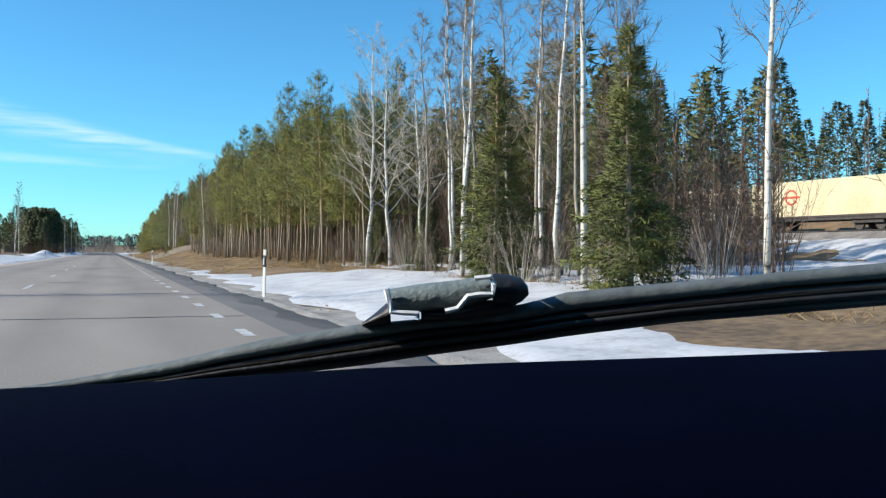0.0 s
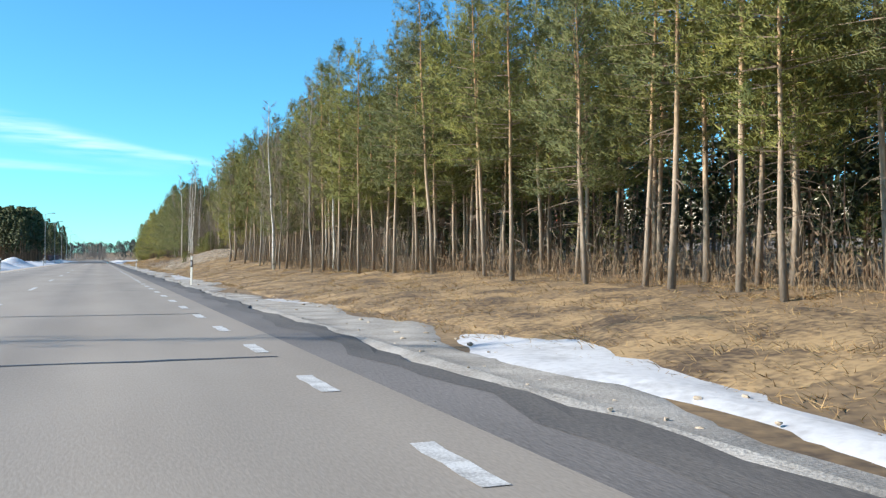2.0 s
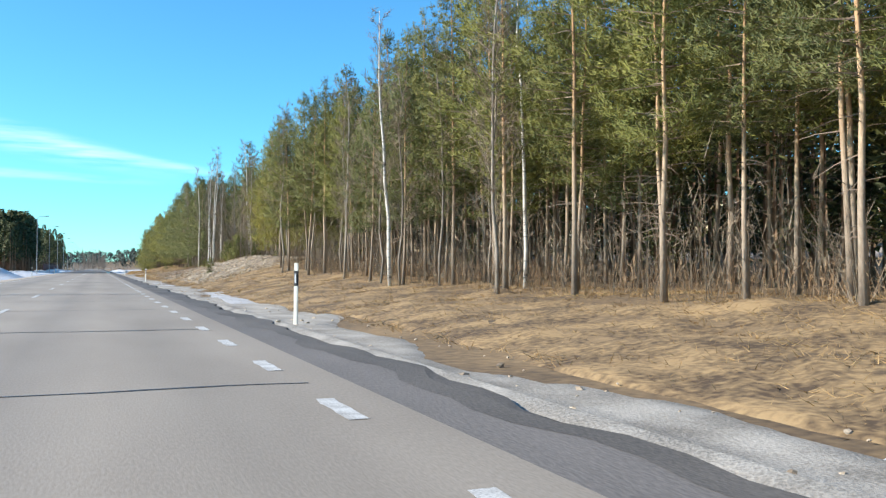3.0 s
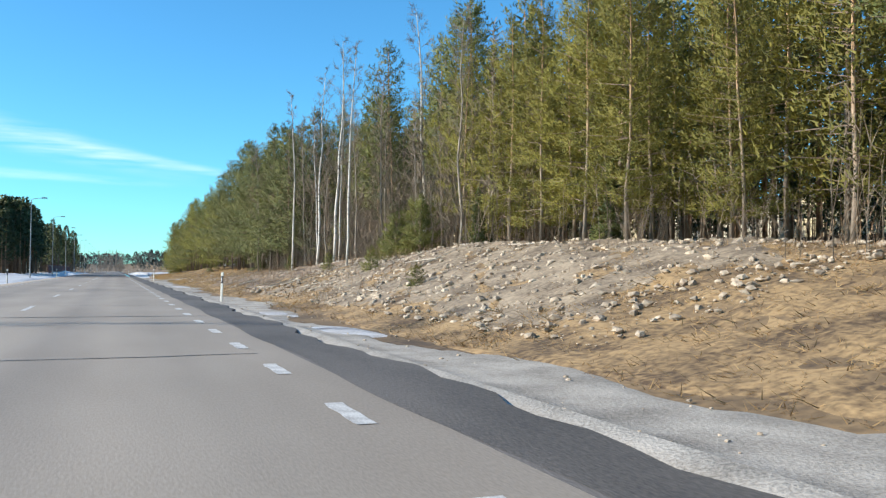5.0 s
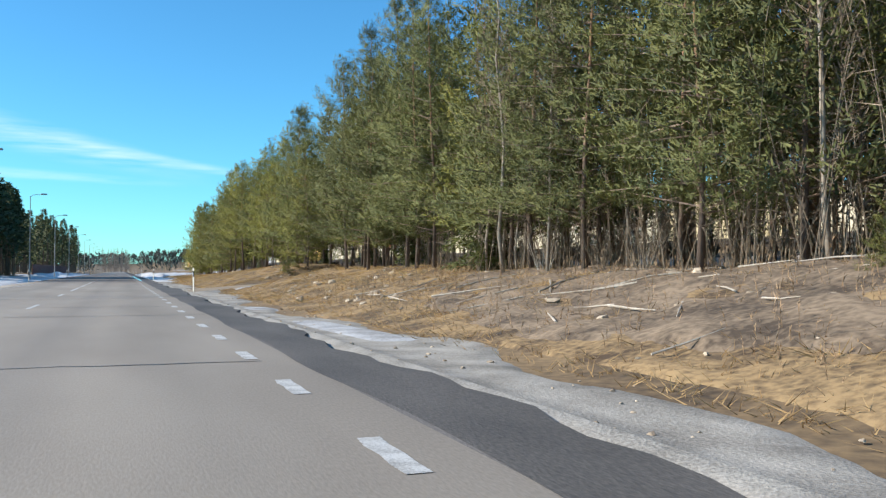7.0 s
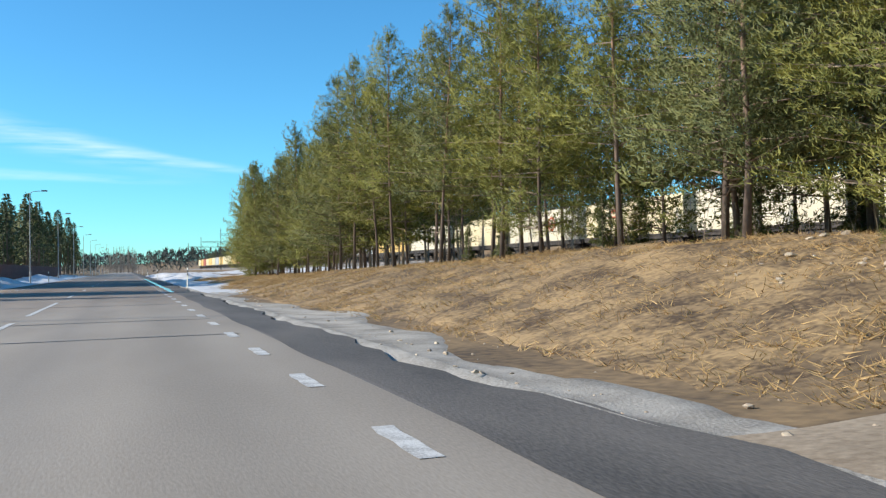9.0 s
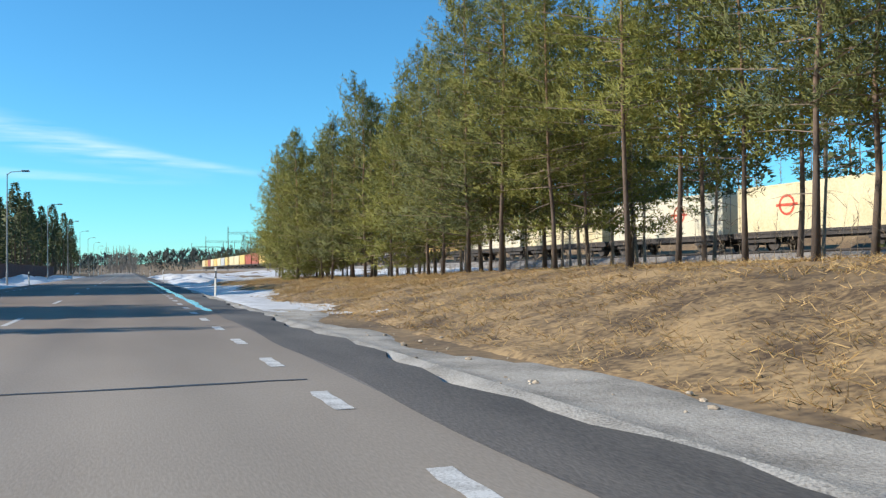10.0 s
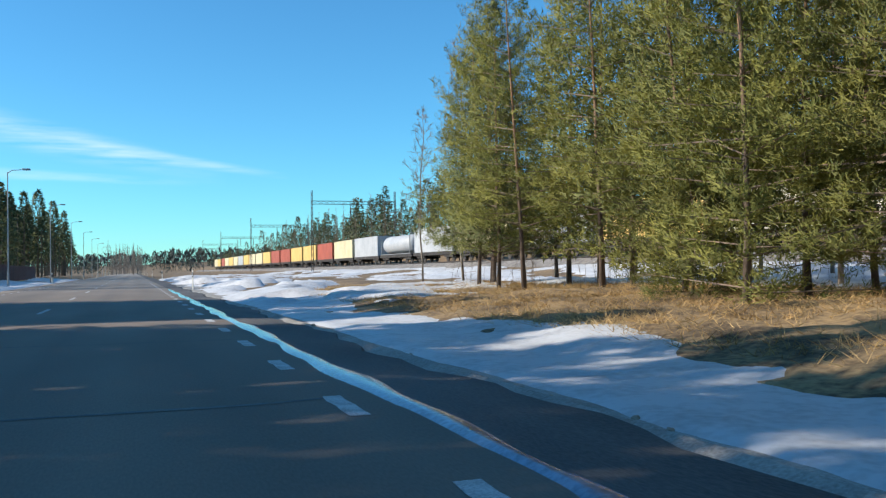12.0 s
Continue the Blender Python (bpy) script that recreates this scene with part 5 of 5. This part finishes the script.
grass("dry_grass", "flattened straw-coloured grass on the verge", 22000, 5.0, 13, 46, 126, 0.07, 0.25, 11, flop=0.8)
grass("dry_grass", "sparse tufts of dead grass among stones", 3200, 4.9, 7.6, 122, 172, 0.1, 0.32, 12)
grass("dry_grass", "thin dead tufts between the stones", 2500, 7.6, 13, 122, 172, 0.1, 0.3, 16)
grass("dry_grass", "matted straw-coloured grass on the low bank", 30000, 5.0, 15, 172, 262, 0.08, 0.3, 13, OCHRE_STRAW, 5, 0.65)
grass("dry_grass", "long straw-coloured grass under the pines", 18000, 6.2, 16, 250, 304, 0.1, 0.38, 14, OCHRE_STRAW, 5)
grass("dry_grass", "thin dead grass at the wood's edge", 5000, 8.5, 14, 0, 50, 0.12, 0.4, 15)


def stones(name, label, n, x0, x1, y0, y1, lo, hi, seed, lift=0.03):
    r = np.random.default_rng(seed)
    s = Shape()
    t = (1 + 5 ** 0.5) / 2
    ico = unit(np.array([(-1, t, 0), (1, t, 0), (-1, -t, 0), (1, -t, 0), (0, -1, t), (0, 1, t), (0, -1, -t), (0, 1, -t), (t, 0, -1), (t, 0, 1), (-t, 0, -1), (-t, 0, 1)]))
    faces = [(0, 11, 5), (0, 5, 1), (0, 1, 7), (0, 7, 10), (0, 10, 11), (1, 5, 9), (5, 11, 4), (11, 10, 2), (10, 7, 6), (7, 1, 8), (3, 9, 4), (3, 4, 2), (3, 2, 6), (3, 6, 8), (3, 8, 9), (4, 9, 5), (2, 4, 11), (6, 2, 10), (8, 6, 7), (9, 8, 1)]
    for k in range(n):
        x, y = r.uniform(x0, x1), r.uniform(y0, y1)
        size = lo + (hi - lo) * r.random() ** 3
        v = ico * r.uniform(0.65, 1.25, (12, 1)) * size * np.array([1.2, 1.0, 0.7]) * r.uniform(0.75, 1.25, 3)
        a = r.uniform(0, 6.28)
        v = np.column_stack([v[:, 0] * math.cos(a) - v[:, 1] * math.sin(a), v[:, 0] * math.sin(a) + v[:, 1] * math.cos(a), v[:, 2]])
        s.add(v + (x, y, float(land(x, y)) + size * 0.1 + lift), faces)
    tagged(new(name, s.mesh(name, ROCK)), label, "stones", kind="stuff")


stones("rubble_bank", "blasted stone rubble on the raised bank", 4300, 5.8, 13.5, 120, 153, 0.015, 0.105, 21, 0.06)
stones("loose_stones", "scattered grey stones in the dry grass", 420, 5.8, 13, 152, 201, 0.02, 0.14, 22)
stones("loose_stones", "small pile of pale stones by the sandy track", 40, 8.5, 12, 211.5, 217, 0.03, 0.16, 24)
stones("verge_gravel", "loose gravel stones along the asphalt edge", 900, 3.1, 5.0, 0, 300, 0.015, 0.05, 23)

# fallen branches on the bank
for k in range(110):
    x, y = rng.uniform(6.2, 12.5), rng.uniform(134, 184)
    a, long = rng.uniform(0, 6.28), rng.uniform(0.5, 2.4)
    pts = []
    for t in (-0.5, 0, 0.5):
        px, py = x + long * t * math.cos(a), y + long * t * math.sin(a)
        pts.append((px, py, float(land(px, py)) + 0.1))
    tagged(new("fallen_branch", Shape().tube(pts, [0.009 + 0.008 * long, 0.007 + 0.006 * long, 0.005], 5).mesh("fallen_branch", PALE_TWIG)), "grey fallen branch lying on the bank", "branch", "fallen branches")

# ---- thin streaks of cloud low over the far road end ----
def streak(y, x0, z0, x1, z1, wide, seed, thick=0.42):
    r = np.random.default_rng(seed)
    n, m = 60, 12
    v, f, th = [], [], []
    for i in range(n + 1):
        t = i / n
        for j in range(m + 1):
            u = j / m * 2 - 1
            v.append((x0 + (x1 - x0) * t, y, z0 + (z1 - z0) * t + wide * (1 - 0.55 * t) * u))
            th.append(thick * max(0.0, 1 - u * u) ** 1.6 * min(1.0, 6 * t, 3 * (1 - t)))
    for i in range(n):
        for j in range(m):
            a = i * (m + 1) + j
            f.append((a, a + m + 1, a + m + 2, a + 1))
    me = Shape().add(v, f).mesh("cloud_streak", CLOUD)
    at = me.attributes.new("thickness", "FLOAT", "POINT")
    at.data.foreach_set("value", th)
    ob = tagged(new("cloud_streak", me), "thin white wisp of cirrus cloud", "cloud", "cloud streaks", kind="structure")
    ob.visible_shadow = False
    return ob


streak(4300, -1200, 745, 420, 420, 130, 1)
streak(4350, -900, 440, 300, 395, 40, 2, 0.3)
streak(4320, -300, 560, 700, 430, 45, 3)

# ---- the car from whose windscreen the film is taken, standing where the drive begins ----
car = thing("car", "dark car front with dashboard and resting windscreen wiper", "car")
EYE = PATH[0][1]


def ahead_of(x, y, depth):
    """A point of the car's front, given by its bearing from the seat."""
    half = math.tan(radians(53.8) / 2)
    return np.array(EYE @ Vector(((x / 784 - 1) * half * depth, (441 - y) / 784 * half * depth, -depth)))


def ribbon(rows, mat, name, parent, label="", smooth=True):
    """A strip lofted through rows of points."""
    n = len(rows[0])
    v = [p for row in rows for p in row]
    f = [(i * n + k, i * n + k + 1, (i + 1) * n + k + 1, (i + 1) * n + k) for i in range(len(rows) - 1) for k in range(n - 1)]
    return part(name, Shape().add(v, f).mesh(name, mat, smooth), parent, label)


XS = np.arange(-120, 1760, 40)
body = Shape().box(-1.25, -0.5, 0.32, 0.68, 1.65, 0.7, 0.1)
part("body", body.mesh("body", BLACK), car)
# closed box out of view, added to keep daylight off the dashboard
shell = Shape().box(-1.25, -1.6, 1.42, 0.68, 0.42, 1.47, 0.02)
shell.box(-1.3, -1.6, 0.33, -1.25, 0.42, 1.46).box(0.68, -1.6, 0.33, 0.73, 0.42, 1.46).box(-1.25, -1.65, 0.33, 0.68, -1.6, 1.46)
part("cabin_shell", shell.mesh("cabin_shell", BLACK), car, "unseen roof and windowless sides added to shade the dashboard")
tyre_mesh = Shape().tube([(-0.11, 0, 0), (-0.09, 0, 0), (0.09, 0, 0), (0.11, 0, 0)], [0.26, 0.32, 0.32, 0.26], 20).mesh("wheel", BLACK)
rim_mesh = Shape().tube([(-0.115, 0, 0), (0.115, 0, 0)], [0.2, 0.2], 16).mesh("rim", STEEL)
for wx in (-1.15, 0.58):
    wheel = part("wheel", tyre_mesh, car)
    wheel.matrix_basis = pose(wx, 1.0, 0.32)
    part("rim", rim_mesh, wheel)
edge_y = np.interp(XS, [-120, 300, 640, 900, 1300, 1760], [694, 674, 652, 642, 629, 611])
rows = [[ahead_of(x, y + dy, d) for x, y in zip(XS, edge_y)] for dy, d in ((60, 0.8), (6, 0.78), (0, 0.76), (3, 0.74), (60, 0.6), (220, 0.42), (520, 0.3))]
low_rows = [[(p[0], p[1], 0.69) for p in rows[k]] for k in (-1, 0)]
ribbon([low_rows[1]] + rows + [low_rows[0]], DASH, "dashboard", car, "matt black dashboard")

UP = ([-120, 100, 300, 470, 640, 760, 940, 1000, 1200, 1400, 1568, 1760], [708, 676, 640, 600, 574, 563, 536, 518, 499, 480, 465, 446])
MID = ([-120, 100, 290, 400, 600, 750, 900, 1000, 1200, 1400, 1568, 1760], [716, 690, 664, 640, 606, 583, 569, 550, 528, 506, 493, 478])
LOW = ([-120, 100, 290, 500, 650, 760, 900, 1000, 1200, 1400, 1568, 1760], [724, 702, 684, 664, 646, 629, 611, 596, 571, 555, 541, 527])


def along(share, depth, a, b):
    ya, yb = np.interp(XS, *a), np.interp(XS, *b)
    return [ahead_of(x, p + (q - p) * share, depth) for x, p, q in zip(XS, ya, yb)]


wiper = ribbon([along(0, 1.05, UP, MID), along(0, 1.0, UP, MID), along(0.5, 0.985, UP, MID), along(1, 0.99, UP, MID), along(1, 1.05, UP, MID)], LIT_RUBBER, "wiper_blade", car, "wiper blade with its lit upper face painted grey")
ribbon([along(0, 1.04, MID, LOW), along(0, 1.0, MID, LOW), along(0.28, 0.985, MID, LOW), along(0.36, 1.01, MID, LOW), along(0.44, 0.985, MID, LOW), along(0.62, 0.985, MID, LOW), along(0.7, 1.01, MID, LOW),
        along(0.78, 0.99, MID, LOW), along(1, 1.0, MID, LOW), along(1, 1.04, MID, LOW)], RUBBER, "rubber_lip", wiper, "ribbed black rubber lip")


def pad(name, tops, bottoms, depth, mat, parent, label):
    """A rounded moulding between an upper and a lower line."""
    rows = []
    for share, d in ((0, 0.05), (0, 0.012), (0.12, 0.0), (0.5, -0.012), (0.9, 0.0), (1, 0.012), (1, 0.05)):
        rows.append([ahead_of(a[0] + (b[0] - a[0]) * share, a[1] + (b[1] - a[1]) * share, depth + d) for a, b in zip(tops, bottoms)])
    return ribbon(rows, mat, name, parent, label)


pad("cap", [(690, 512), (740, 503), (800, 497), (850, 490), (872, 487)], [(692, 548), (740, 553), (800, 550), (850, 535), (872, 528)], 0.955, WORN_CAP, wiper, "worn grey-green plastic cap")
pad("joint", [(872, 484), (900, 486), (922, 492), (934, 506)], [(872, 548), (900, 546), (922, 535), (936, 522)], 0.955, BLACK, wiper, "black rounded joint")
pad("clip", [(745, 552), (800, 548), (850, 532), (905, 528)], [(745, 566), (800, 566), (850, 560), (905, 552)], 0.965, BLACK, wiper, "black clip under the cap")
pad("arm", [(640, 572), (662, 556), (690, 531)], [(642, 578), (664, 576), (692, 572)], 0.97, BLACK, wiper, "black wiper arm")
for line in ([(684, 512), (688, 530), (692, 552), (715, 554), (740, 555), (738, 566)], [(788, 551), (810, 546), (828, 524), (850, 521), (872, 521), (874, 504), (868, 490), (840, 493)]):
    part("metal_edge", Shape().tube([ahead_of(x, y, 0.94) for x, y in line], [0.0032] * len(line), 6).mesh("metal_edge", BARE_METAL), wiper, "bare scraped metal edge")
